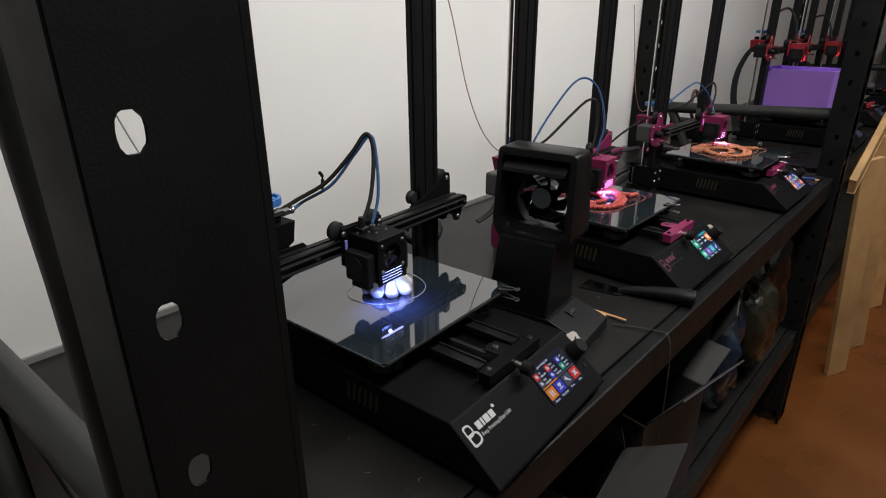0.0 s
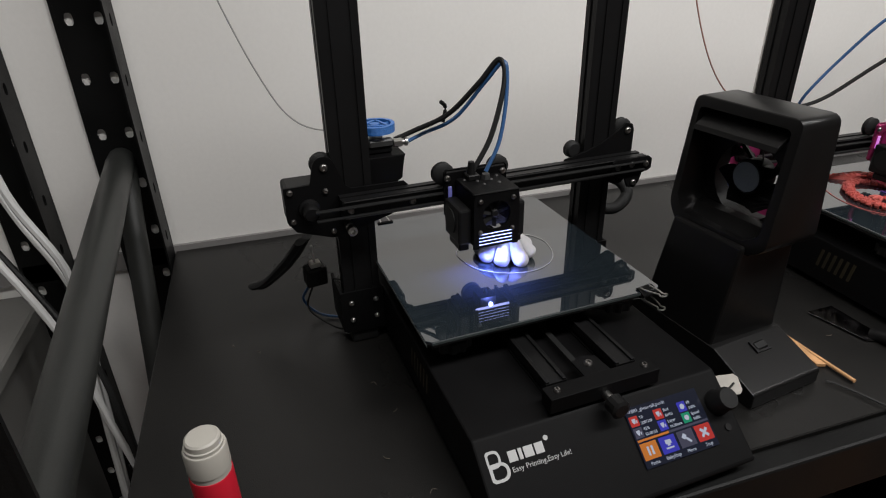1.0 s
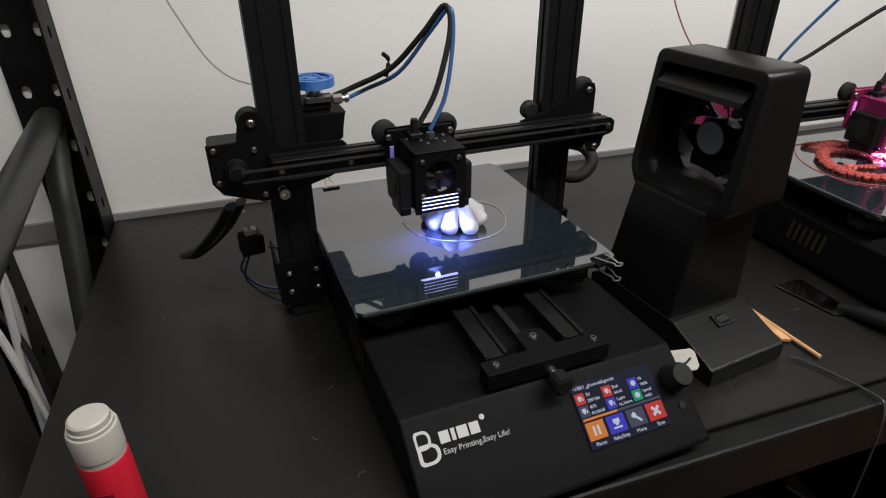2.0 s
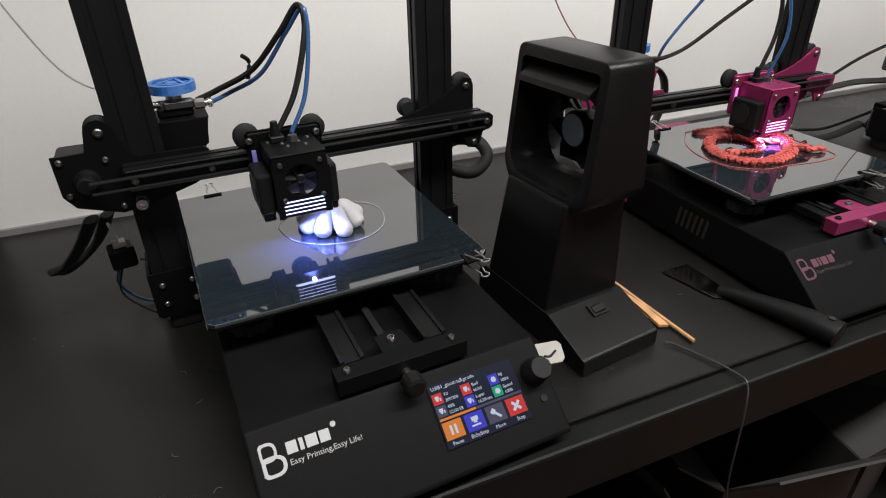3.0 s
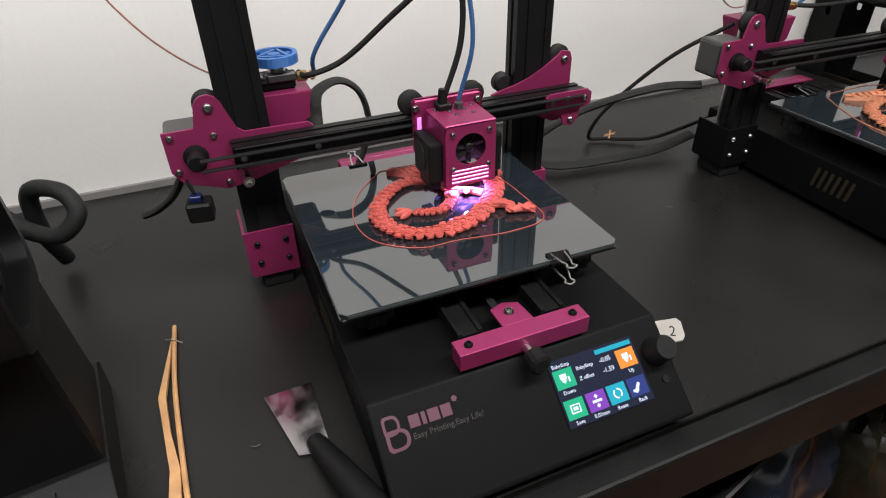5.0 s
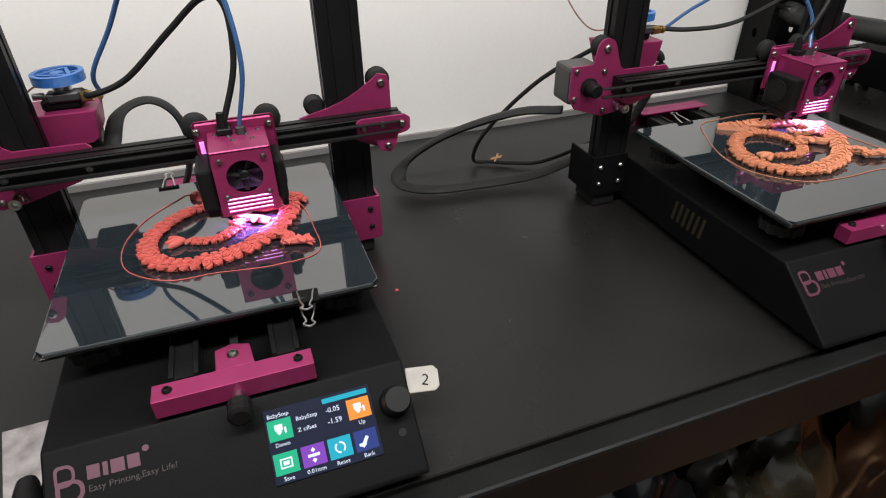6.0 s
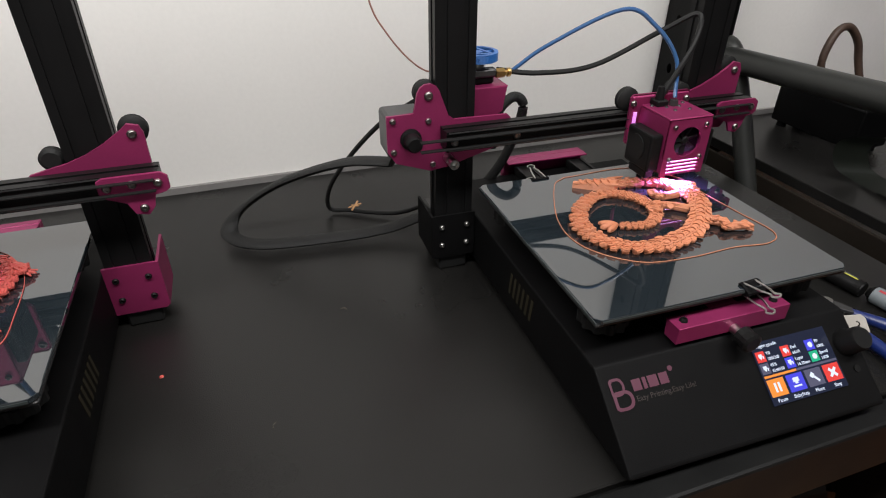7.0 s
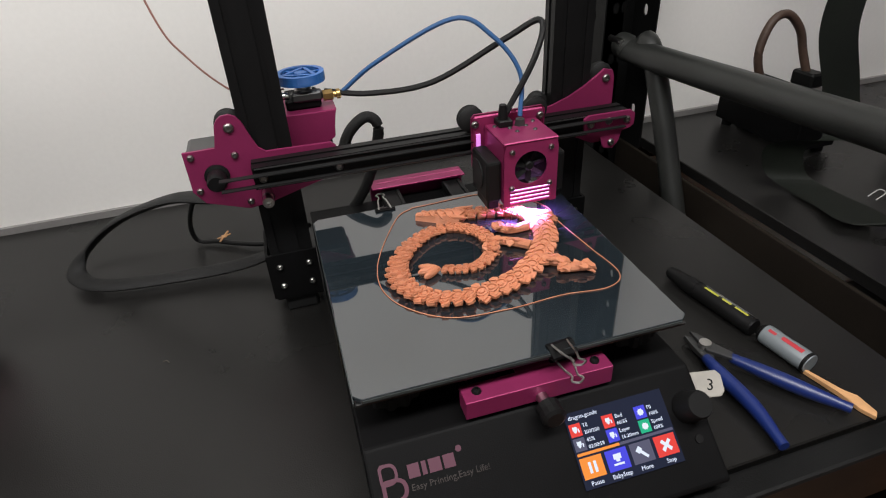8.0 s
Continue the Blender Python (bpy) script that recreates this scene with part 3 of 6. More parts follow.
    part("y_belt", box(-0.30, -0.04, 0.001, 0.007, 0.070, 0.0712), RUBBER, e)
    # bed: carriage, plate and glass
    bx0, bx1 = bed_front - 0.235, bed_front
    part("bed_carriage", prism([(bx0 + 0.05, -0.1), (bx0 + 0.075, -0.1), (bx0 + 0.09, -0.03), (bx1 - 0.09, -0.03), (bx1 - 0.075, -0.1), (bx1 - 0.05, -0.1), (bx1 - 0.05, 0.1), (bx1 - 0.075, 0.1), (bx1 - 0.09, 0.035), (bx0 + 0.09, 0.035), (bx0 + 0.075, 0.1), (bx0 + 0.05, 0.1)], "z", 0.0845, 0.0875), BLACK_ANO, e)
    part("bed_plate", box(bx0, bx1, -0.1175, 0.1175, 0.0945, 0.0972, 0.0006), BED_ALU, e, "aluminium heated bed plate")
    gw, gb = 0.1185 + glass[0], bx0 - glass[1]
    part("glass_plate", prism([(gb + 0.004, -gw), (bx1 - 0.004, -gw), (bx1 + 0.001, -gw + 0.005), (bx1 + 0.001, gw - 0.005), (bx1 - 0.004, gw), (gb + 0.004, gw), (gb - 0.001, gw - 0.005), (gb - 0.001, -gw + 0.005)], "z", 0.0976, 0.1015, 0.0006), GLASS_BED, e, "dark reflective glass plate")
    part("glass_rim", box(gb + 0.002, bx1 + 0.0016, -gw - 0.0005, -gw + 0.0002, 0.0985, 0.1006), GLASS_RIM, e)
    part("glass_rim", box(bx1 + 0.0008, bx1 + 0.0016, -gw + 0.0055, gw - 0.0055, 0.0985, 0.1006), GLASS_RIM, e)
    for x in (bx0 + 0.03, bx1 - 0.03):
        for y in (-0.0905, 0.0905):
            bm = bmesh.new()
            n = 44
            vs0, vs1 = [], []
            for k in range(n):
                r = 0.0205 if (k // 2) % 2 else 0.0182
                a = 2 * math.pi * k / n
                vs0.append((x + r * math.cos(a), y + r * math.sin(a)))
            prism(vs0, "z", 0.0735, 0.0835, bm=bm)
            part("levelling_wheel", bm, RUBBER, e, "black toothed levelling wheel")
            part("bed_spring", rod((x, y, 0.0835), (x, y, 0.0945), 0.005, 10), STEEL, e, smooth=True)
    # uprights in their brackets
    for s in (-1, 1):
        ya, yb = (-0.1635, -0.1235) if s < 0 else (0.1225 + wide, 0.1625 + wide)
        part("upright", extrusion_v(-0.269, -0.249, ya, yb, 0.022, up_top), BLACK_ANO, e, "black aluminium upright")
        z1 = 0.070
        bm = box(-0.249, -0.2465, ya - 0.003, yb + 0.003, 0.020, z1, bm=None)
        box(-0.300, -0.2465, (ya - 0.0055) if s < 0 else (yb + 0.003), (ya - 0.003) if s < 0 else (yb + 0.0055), 0.020, z1, bm=bm)
        box(-0.300, -0.2465, ya - 0.003, yb + 0.003, 0.018, 0.0205, bm=bm)
        ft = part("upright_bracket", bm, foot_accent, e)
        for y in (ya + 0.006, yb - 0.006):
            for z in (0.034, 0.056):
                part("bolt", bolt_x(-0.2465, y, z), BLACK_ANO if foot_accent is not BLACK_SHEET else STEEL, ft, smooth=True)
        part("foot", box(-0.295, -0.25, ya + 0.004, yb - 0.004, 0.0, 0.018, 0.002), RUBBER, e)
        if s < 0:
            part("lift_motor", box(-0.310, -0.272, ya + 0.002, yb, 0.022, 0.062, 0.003), GREY_STEEL, e)
            part("lead_screw", rod((-0.290, -0.1435, 0.06), (-0.290, -0.1435, up_top - 0.05), 0.004, 10), STEEL, e, smooth=True)
    # cross beam
    part("cross_beam", moved(extrusion_v(0, 0.02, -0.010, 0.010, 0, 0.352 + wide), Matrix.Translation((-0.244, -0.160, gz)) @ pose(0, 0, 0, -90, 0, 0)), BLACK_ANO, e)
    part("beam_edge", box(-0.2239, -0.2236, -0.158, 0.192 + wide, gz + 0.0082, gz + 0.0094), SILVER_EDGE, e)
    part("beam_edge", box(-0.2239, -0.2236, -0.158, 0.192 + wide, gz - 0.0094, gz - 0.0082), SILVER_EDGE, e)
    part("x_belt", box(-0.2225, -0.2165, -0.187, 0.188 + wide, gz + 0.0042, gz + 0.0052), RUBBER, e)
    part("x_belt", box(-0.2225, -0.2165, -0.187, 0.188 + wide, gz - 0.0052, gz - 0.0042), RUBBER, e)
    # left plate with its motor
    arc = [(-0.1715 + 0.0115 * math.cos(a), gz + 0.040 + 0.0115 * math.sin(a)) for a in [math.radians(v) for v in (165, 135, 110, 80, 50, 20)]]
    outline = [(-0.213, gz + 0.024), (-0.186, gz + 0.024)] + arc + [(-0.152, gz + 0.019), (-0.146, gz + 0.0145), (-0.090, gz + 0.0145), (-0.086, gz + 0.0105),
               (-0.086, gz - 0.010), (-0.104, gz - 0.020), (-0.150, gz - 0.033), (-0.170, gz - 0.036), (-0.205, gz - 0.024), (-0.213, gz - 0.012)]
    pl = part("left_plate", prism(outline, "x", -0.2475, -0.2445, 0.0004), accent, e)
    for y, z in ((-0.207, 0.019), (-0.207, -0.012), (-0.172, 0.016), (-0.1715, 0.040), (-0.168, -0.029), (-0.150, -0.028)):
        part("bolt", bolt_x(-0.2445, y, gz + z, 0.0045 if z == 0.040 else 0.0032), BOLT_STEEL, pl, smooth=True)
    for y in (-0.152, -0.088):
        part("bolt", bolt_x(-0.2238, y, gz - 0.0005, 0.0040), BOLT_STEEL, pl, smooth=True)
    part("belt_pulley", moved(lathe([(0.0105, 0), (0.0105, 0.002), (0.008, 0.003), (0.008, 0.016), (0.0065, 0.018), (0.003, 0.018)], 20), Matrix.Translation((-0.2440, -0.190, gz)) @ pose(0, 0, 0, 0, 90, 0)), BLACK_ANO, e, smooth=True)
    part("cross_motor", box(-0.286, -0.2478, -0.212, -0.173, gz - 0.020, gz + 0.022, 0.004, seg=2), GREY_STEEL if accent is PINK else BLACK_PLASTIC, e)
    for y, z in ((-0.1715, 0.040), (-0.1435, -0.036), (-0.1155, 0.0395)):
        if y != -0.1155:
            wheel(e, -0.258, y, gz + z)
    part("wheel_adjuster", moved(lathe([(0.0046, 0), (0.0046, 0.010), (0.0034, 0.011), (0.0034, 0.014), (0.0050, 0.015), (0.0050, 0.022), (0.0030, 0.022), (0.0026, 0.018)], 12), Matrix.Translation((-0.2444, -0.1525, gz - 0.023)) @ pose(0, 0, 0, 0, 90, 0)), STEEL, e, smooth=True)
    # right plates
    tri = [(0.095, gz + 0.0105), (0.108, gz + 0.0135)] + [(0.108 + 0.062 * t, gz + 0.0135 + 0.0265 * t ** 1.6) for t in (0.25, 0.5, 0.75, 1.0)] + [(0.175, gz + 0.045), (0.184, gz + 0.043), (0.1865, gz + 0.036), (0.1865, gz + 0.0105), (0.182, gz - 0.022), (0.177, gz - 0.029), (0.168, gz - 0.029), (0.13, gz - 0.010), (0.10, gz - 0.006)]
    tri = [(y + wide, z) for y, z in tri]
    part("right_plate", prism(tri, "x", -0.2475, -0.2445, 0.0004), accent, e)
    fin = [(0.145, gz + 0.007), (0.150, gz + 0.010), (0.194, gz + 0.010), (0.199, gz + 0.006), (0.199, gz - 0.005), (0.195, gz - 0.008), (0.186, gz - 0.009), (0.184, gz - 0.020), (0.178, gz - 0.027), (0.168, gz - 0.025), (0.164, gz - 0.014), (0.15, gz - 0.009), (0.145, gz - 0.004)]
    fin = [(y + wide, z) for y, z in fin]
    rp = part("end_plate", prism(fin, "x", -0.2238, -0.2210, 0.0005), accent, e)
    for y, z in ((0.152, 0.001), (0.171, 0.002), (0.1905, 0.001), (0.1755, -0.020)):
        part("bolt", bolt_x(-0.2210, y + wide, gz + z, 0.0038), BOLT_STEEL, rp, smooth=True)
    part("bolt", bolt_x(-0.2445, 0.1775 + wide, gz + 0.036, 0.0042), BOLT_STEEL, rp, smooth=True)
    wheel(e, -0.258, 0.1775 + wide, gz + 0.036)
    wheel(e, -0.258, 0.112 + wide, gz + 0.018, 0.010)
    # feeder behind the left upright
    fz = gz - 0.014
    part("feeder_bracket", prism([(-0.150, fz + 0.048), (-0.078, fz + 0.048), (-0.081, fz + 0.044), (-0.083, fz + 0.022), (-0.090, fz + 0.018), (-0.140, fz + 0.018)], "x", -0.320, -0.272, 0.001), accent, e)
    part("feeder_motor", box(-0.318, -0.276, -0.124, -0.086, fz + 0.006, fz + 0.047, 0.003), BLACK_PLASTIC, e)
    part("feeder_block", box(-0.316, -0.282, -0.122, -0.090, fz + 0.048, fz + 0.058, 0.002), BLACK_SHEET, e)
    part("feeder_arm", box(-0.290, -0.280, -0.116, -0.088, fz + 0.055, fz + 0.064, 0.002), GREY_STEEL, e)
    part("feeder_gear", rod((-0.297, -0.104, fz + 0.058), (-0.297, -0.104, fz + 0.070), 0.008, 14), STEEL, e, smooth=True)
    part("feeder_fitting", rod((-0.284, -0.088, fz + 0.058), (-0.284, -0.079, fz + 0.058), 0.0050, 6), BRASS if accent is PINK else STEEL, e)
    part("fitting_collar", lathe([(0.0030, 0.0), (0.0030, 0.003), (0.0046, 0.0035), (0.0046, 0.0065), (0.0026, 0.008)], 14, Matrix.Translation((-0.284, -0.079, fz + 0.058)) @ pose(0, 0, 0, -90, 0, 0)), BRASS if accent is PINK else STEEL, e, smooth=True)
    part("feeder_spring", rod((-0.289, -0.118, fz + 0.0605), (-0.289, -0.127, fz + 0.0605), 0.0032, 10), STEEL, e, smooth=True)
    kn = bmesh.new()
    n, zk = 28, fz + 0.070
    c = Vector((-0.297, -0.104, zk))
    for k in range(n):
        a, b = 2 * math.pi * k / n, 2 * math.pi * (k + 1) / n
        ro, ri = (0.0215, 0.0175)
        q = [(c.x + r * math.cos(t), c.y + r * math.sin(t)) for r, t in ((ro, a), (ro, b), (ri, b), (ri, a))]
        prism(q, "z", zk, zk + 0.0085, bm=kn)
    for k in range(3):
        m = Matrix.Translation(c) @ pose(0, 0, 0, 0, 0, 120 * k + 15)
        box(-0.0150, 0.0150, 0.0070, 0.0100, 0.001, 0.0080, bm=kn, m=m)
        box(0.0055, 0.0180, -0.0014, 0.0014, 0.001, 0.0070, bm=kn, m=m @ pose(0, 0, 0, 0, 0, 90))
    lathe([(0.0055, 0.0), (0.0055, 0.0080)], 14, Matrix.Translation(c), kn)
    part("feeder_knob", kn, BLUE, e, "blue printed hand wheel with spokes")
    # print head
    hy = head_y
    hx0, hx1 = -0.214, -0.166
    back = part("carriage_plate", box(-0.219, -0.2155, hy - 0.036, hy + 0.034, gz - 0.022, gz + 0.030, 0.003), accent, e)
    for y in (hy - 0.033, hy + 0.029):
        wheel(e, -0.2285, y, gz + 0.0225)
        part("bolt", bolt_x(-0.2150, y, gz + 0.0215, 0.0036), BOLT_STEEL, back, smooth=True)
    wheel(e, -0.2285, hy, gz - 0.0225)
    h0, h1 = hy - 0.0245, hy + 0.0245
    hz0, hz1 = gz - 0.039, gz + 0.0205
    # housing: top, front with a round opening, sides
    shell = box(hx0, hx1, h0, h1, hz1 - 0.002, hz1, 0.0008)
    box(hx0, hx1 - 0.002, h0, h0 + 0.002, hz0 + 0.004, hz1 - 0.002, bm=shell)
    box(hx0, hx1 - 0.002, h1 - 0.002, h1, hz0 + 0.004, hz1 - 0.002, bm=shell)
    hs = part("head_housing", shell, accent, e)
    fr, cz, rad, nn = bmesh.new(), gz - 0.0045, 0.0150, 32
    ring = [(hy + rad * math.cos(2 * math.pi * k / nn), cz + rad * math.sin(2 * math.pi * k / nn)) for k in range(nn)]
    rim = []
    for k in range(nn):
        c2, s2 = math.cos(2 * math.pi * k / nn), math.sin(2 * math.pi * k / nn)
        top, bot = hz1 - 0.002 - cz, cz - (hz0 + 0.018)
        t = min(0.0245 / max(abs(c2), 1e-6), (top if s2 > 0 else bot) / max(abs(s2), 1e-6))
        rim.append((hy + t * c2, cz + t * s2))
    for xx in (hx1 - 0.002, hx1):
        a = [fr.verts.new((xx, *p)) for p in ring]
        b = [fr.verts.new((xx, *p)) for p in rim]
        for k in range(nn):
            fr.faces.new((a[k], a[(k + 1) % nn], b[(k + 1) % nn], b[k]))
        if xx < hx1:
            a0 = a
        else:
            for k in range(nn):
                fr.faces.new((a0[k], a0[(k + 1) % nn], a[(k + 1) % nn], a[k]))
    # louvres under the opening, left open so that the lamp inside shows
    for k in range(5):
        zc = hz0 + 0.0012 + k * 0.0037
        part("louvre", box(hx1 - 0.002, hx1, h0 + 0.006, h1 - 0.006, zc, zc + 0.0019), accent, hs)
    for ya in (h0, h1 - 0.006):
        part("louvre_jamb", box(hx1 - 0.002, hx1, ya, ya + 0.006, hz0, hz0 + 0.018), accent, hs)
    part("head_front", fr, accent, e)
    part("head_lamp", box(hx1 - 0.006, hx1 - 0.0035, h0 + 0.005, h1 - 0.005, hz0 + 0.001, hz0 + 0.017), led, e, "bright lamp strip behind the louvres")
    fan = part("head_fan", lathe([(0.0042, 0.0), (0.0042, 0.006), (0.003, 0.007)], 16, Matrix.Translation((hx1 - 0.010, hy, cz)) @ pose(0, 0, 0, 0, 90, 0)), BLACK_PLASTIC, e)
    for k in range(7):
        part("fan_blade", box(0.003, 0.0145, -0.0025, 0.0025, 0, 0.0008, m=Matrix.Translation((hx1 - 0.006, hy, cz)) @ pose(0, 0, 0, 0, 90, 0) @ pose(0, 0, 0, 0, 0, 360 / 7 * k) @ pose(0, 0, 0, 30, 0, 0)), BLACK_PLASTIC, fan)
    part("fan_shroud", box(hx1 - 0.013, hx1 - 0.0115, h0 + 0.003, h1 - 0.003, gz - 0.020, gz + 0.017), BLACK_PLASTIC, e)
    for y in (hy - 0.0175, hy + 0.0175):
        for z in (cz - 0.0165, cz + 0.0165):
            part("bolt", bolt_x(hx1, y, z, 0.0026), BOLT_STEEL, hs, smooth=True)
    for dx, dy in ((0.008, -0.018), (0.008, 0.018), (0.016, -0.007), (0.016, 0.008), (0.026, -0.004), (0.027, 0.012)):
        part("bolt", rod((hx0 + dx, hy + dy, hz1), (hx0 + dx, hy + dy, hz1 + 0.0012), 0.0021, 8, 0.0014), GREY_STEEL, hs, smooth=True)
    part("hose_fitting", rod((hx0 + 0.012, hy + 0.004, hz1), (hx0 + 0.012, hy + 0.004, hz1 + 0.0055), 0.0050, 6, 0.0042), GREY_STEEL, e, smooth=True)
    part("cable_plug", box(hx0 + 0.000, hx0 + 0.014, hy - 0.016, hy - 0.003, hz1, hz1 + 0.006, 0.001), BLACK_PLASTIC, e)
    for s in (-1, 1):
        y0, y1 = (h0 - 0.014, h0 - 0.0005) if s < 0 else (h1 + 0.0005, h1 + 0.009)
        bw = part("blower", box(hx0 + 0.004, hx1 - 0.004, y0, y1, gz - 0.034, gz + 0.004, 0.0025, seg=2), BLACK_PLASTIC, e)
        part("blower_hub", rod((hx0 + 0.022, y0 if s < 0 else y1, gz - 0.014), (hx0 + 0.022, (y0 - 0.0012) if s < 0 else (y1 + 0.0012), gz - 0.014), 0.013, 20), RUBBER, bw)
        part("blower_nozzle", box(hx0 + 0.012, hx1 - 0.008, y0 + 0.002, y1 - 0.001, gz - 0.042, gz - 0.034, 0.001), BLACK_PLASTIC, bw)
    part("heater_block", box(-0.200, -0.180, hy - 0.010, hy + 0.008, gz - 0.044, gz - 0.030), BLACK_SHEET, e)
    part("nozzle", rod((-0.190, hy, gz - 0.050), (-0.190, hy, gz - 0.044), 0.0006, 8, 0.003), GREY_STEEL, e)
    d = bpy.data.lights.new("head_light", "SPOT")
    d.spot_size, d.spot_blend = radians(145), 0.6
    d.energy, d.shadow_soft_size = (1.1 if led is LED_BLUE else 1.3), 0.0016
    d.color = (0.16, 0.22, 1.0) if led is LED_BLUE else (0.52, 0.20, 1.0)
    lo = new("head_light", d)
    lo.parent = e
    lo.matrix_basis = Matrix.Translation((hx1 - 0.009, hy, gz - 0.0375))
    if led is not LED_RED:
        # no lamp here: the strip paints light leaking between housing and blower
        part("side_lamp", box(hx0 - 0.0005, hx0 + 0.0010, h0 - 0.0080, h0 - 0.0040, gz - 0.004, gz + 0.013, 0.0003), SPILL_VIOLET if led is LED_VIOLET else SPILL_BLUE, e, "glowing strip for head-lamp light spilling past the housing")
    return e


P1 = (-0.039, 0.3925, 3.3)
P2 = (-0.061, 0.9395, -0.3)
P3 = (-0.0525, 1.540, -1.2)
printer(*P1, BLACK_SHEET, BLACK_SHEET, -0.085, -0.020, 0.177, "U:BB1_ghost-tall.gcode", LOGO_WHITE, LOGO_WHITE, LED_BLUE,
        "all-black desktop printer with lit screen, printing white shapes", wide=0.008, glass=(0.006, 0.028))
printer(*P2, PINK, PINK, -0.052, 0.036, GZ0, "step", LOGO_PINK, LOGO_GOLD, LED_VIOLET,
        "black desktop printer with magenta fittings, printing a coral figure")
printer(*P3, PINK, BLACK_SHEET, -0.008, 0.067, GZ0 + 0.003, "dragon.gcode", LOGO_PINK, LOGO_GOLD, LED_VIOLET,
        "black desktop printer with magenta plates and black feet, printing orange")


# ---- prints on the beds ----
def place(p, x, y, z):
    """World place of a point given in the frame of a printer."""
    return (pose(p[0], p[1], 0, 0, 0, p[2]) @ Vector((x, y, z)))[:]


BED_Z = 0.1015


def dragon(origin, z0, material, label, size=1.0, depth=0.90):
    """A jointed figure of interlocking links, coiled on the glass."""
    ox, oy = origin
    spine = smooth_path([(-0.168, 1.508, 0), (-0.161, 1.523, 0), (-0.161, 1.541, 0), (-0.185, 1.560, 0), (-0.216, 1.556, 0), (-0.233, 1.533, 0), (-0.222, 1.504, 0),
                         (-0.188, 1.479, 0), (-0.155, 1.476, 0), (-0.130, 1.489, 0), (-0.120, 1.512, 0), (-0.121, 1.540, 0), (-0.133, 1.567, 0), (-0.157, 1.592, 0),
                         (-0.188, 1.610, 0), (-0.217, 1.610, 0), (-0.239, 1.598, 0), (-0.246, 1.577, 0), (-0.250, 1.557, 0)], 40)
    spine = [p + Vector((ox, oy, 0)) for p in spine]
    bm = bmesh.new()
    # walk along at even steps
    marks, run, length = [], 0.0, sum((q - p).length for p, q in zip(spine, spine[1:]))
    gone = 0.0
    for a, c in zip(spine, spine[1:]):
        run += (c - a).length
        gone += (c - a).length
        if run >= 0.0052 + 0.0034 * min(1.0, 1.8 * gone / length):
            run = 0.0
            marks.append((c, (c - a).normalized(), gone / length))
    rnd = random.Random(4)
    for p, d, t in marks:
        w = 0.0054 + 0.0050 * min(1.0, t * 1.7)
        if t > 0.86:
            w *= 0.84
        f = 0.6 + 0.4 * min(1.0, 1.8 * t)
        side = Vector((-d.y, d.x, 0))
        m = Matrix(((d.x, side.x, 0, p.x), (d.y, side.y, 0, p.y), (0, 0, 1, z0), (0, 0, 0, 1))) @ pose(0, 0, 0, rnd.uniform(-2, 2), rnd.uniform(-3, 3), rnd.uniform(-4, 4))
        h = 0.0050 + 0.0020 * min(1, t * 2)
        # narrow foot on the glass, a thin notched plate over it, small scales and a scroll on top
        box(-0.0034 * f, 0.0030 * f, -w * 0.50, w * 0.50, 0.0, h * 0.7, 0.0005, bm=bm, m=m)
        mt = m @ Matrix.Translation((0, 0, h * 0.75)) @ pose(0, 0, 0, rnd.uniform(-6, 6), -13 + rnd.uniform(-5, 5), rnd.uniform(-6, 6)) @ Matrix.Translation((0, 0, -h * 0.75))
        j1, j2 = rnd.uniform(0.90, 1.10), rnd.uniform(0.90, 1.10)
        prism([(0.0050 * f, 0), (0.0046 * f, w * 0.40), (0.0022 * f, w * 0.62), (0.0034 * f, w * 0.86), (0.0012 * f, w * 1.02 * j1), (-0.0026 * f, w * 1.08 * j1), (-0.0036 * f, w * 0.80), (-0.0044 * f, w * 0.45),
               (-0.0050 * f, 0), (-0.0044 * f, -w * 0.45), (-0.0036 * f, -w * 0.80), (-0.0026 * f, -w * 1.08 * j2), (0.0012 * f, -w * 1.02 * j2), (0.0034 * f, -w * 0.86), (0.0022 * f, -w * 0.62), (0.0046 * f, -w * 0.40)],
              "z", h * 0.60, h * 0.92, bm=bm, m=mt)
        for sd in (-1, 1):
            prism([(0.0030 * f, sd * w * 0.44), (0.0012 * f, sd * w * 0.80), (-0.0030 * f, sd * w * 0.92), (-0.0008 * f, sd * w * 0.60)], "z", h * 0.9, h * rnd.uniform(1.0, 1.14), bm=bm, m=mt)
            prism([(-0.0010 * f, sd * w * 0.40), (-0.0030 * f, sd * w * 0.66), (-0.0050 * f, sd * w * 0.60), (-0.0036 * f, sd * w * 0.36)], "z", h * 0.9, h * rnd.uniform(1.0, 1.16), bm=bm, m=mt)
        lathe([(w * 0.50, h * 0.88), (w * 0.49, h * 1.12), (w * 0.38, h * 1.16), (w * 0.35, h * 0.96), (w * 0.24, h * 0.95), (w * 0.22, h * 1.12), (w * 0.10, h * 1.15)], 11, mt @ Matrix.Translation((0.0006, rnd.uniform(-0.001, 0.001), 0)), bm)
    # head: a tapering wedge with brow ridges and a split jaw
    hx, hy = -0.262 + ox, 1.532 + oy
    hm = Matrix.Translation((hx + 0.004, hy + 0.002, z0)) @ pose(0, 0, 0, 0, 0, -118) @ Matrix.Diagonal((0.86, 0.95, 1.0, 1.0))
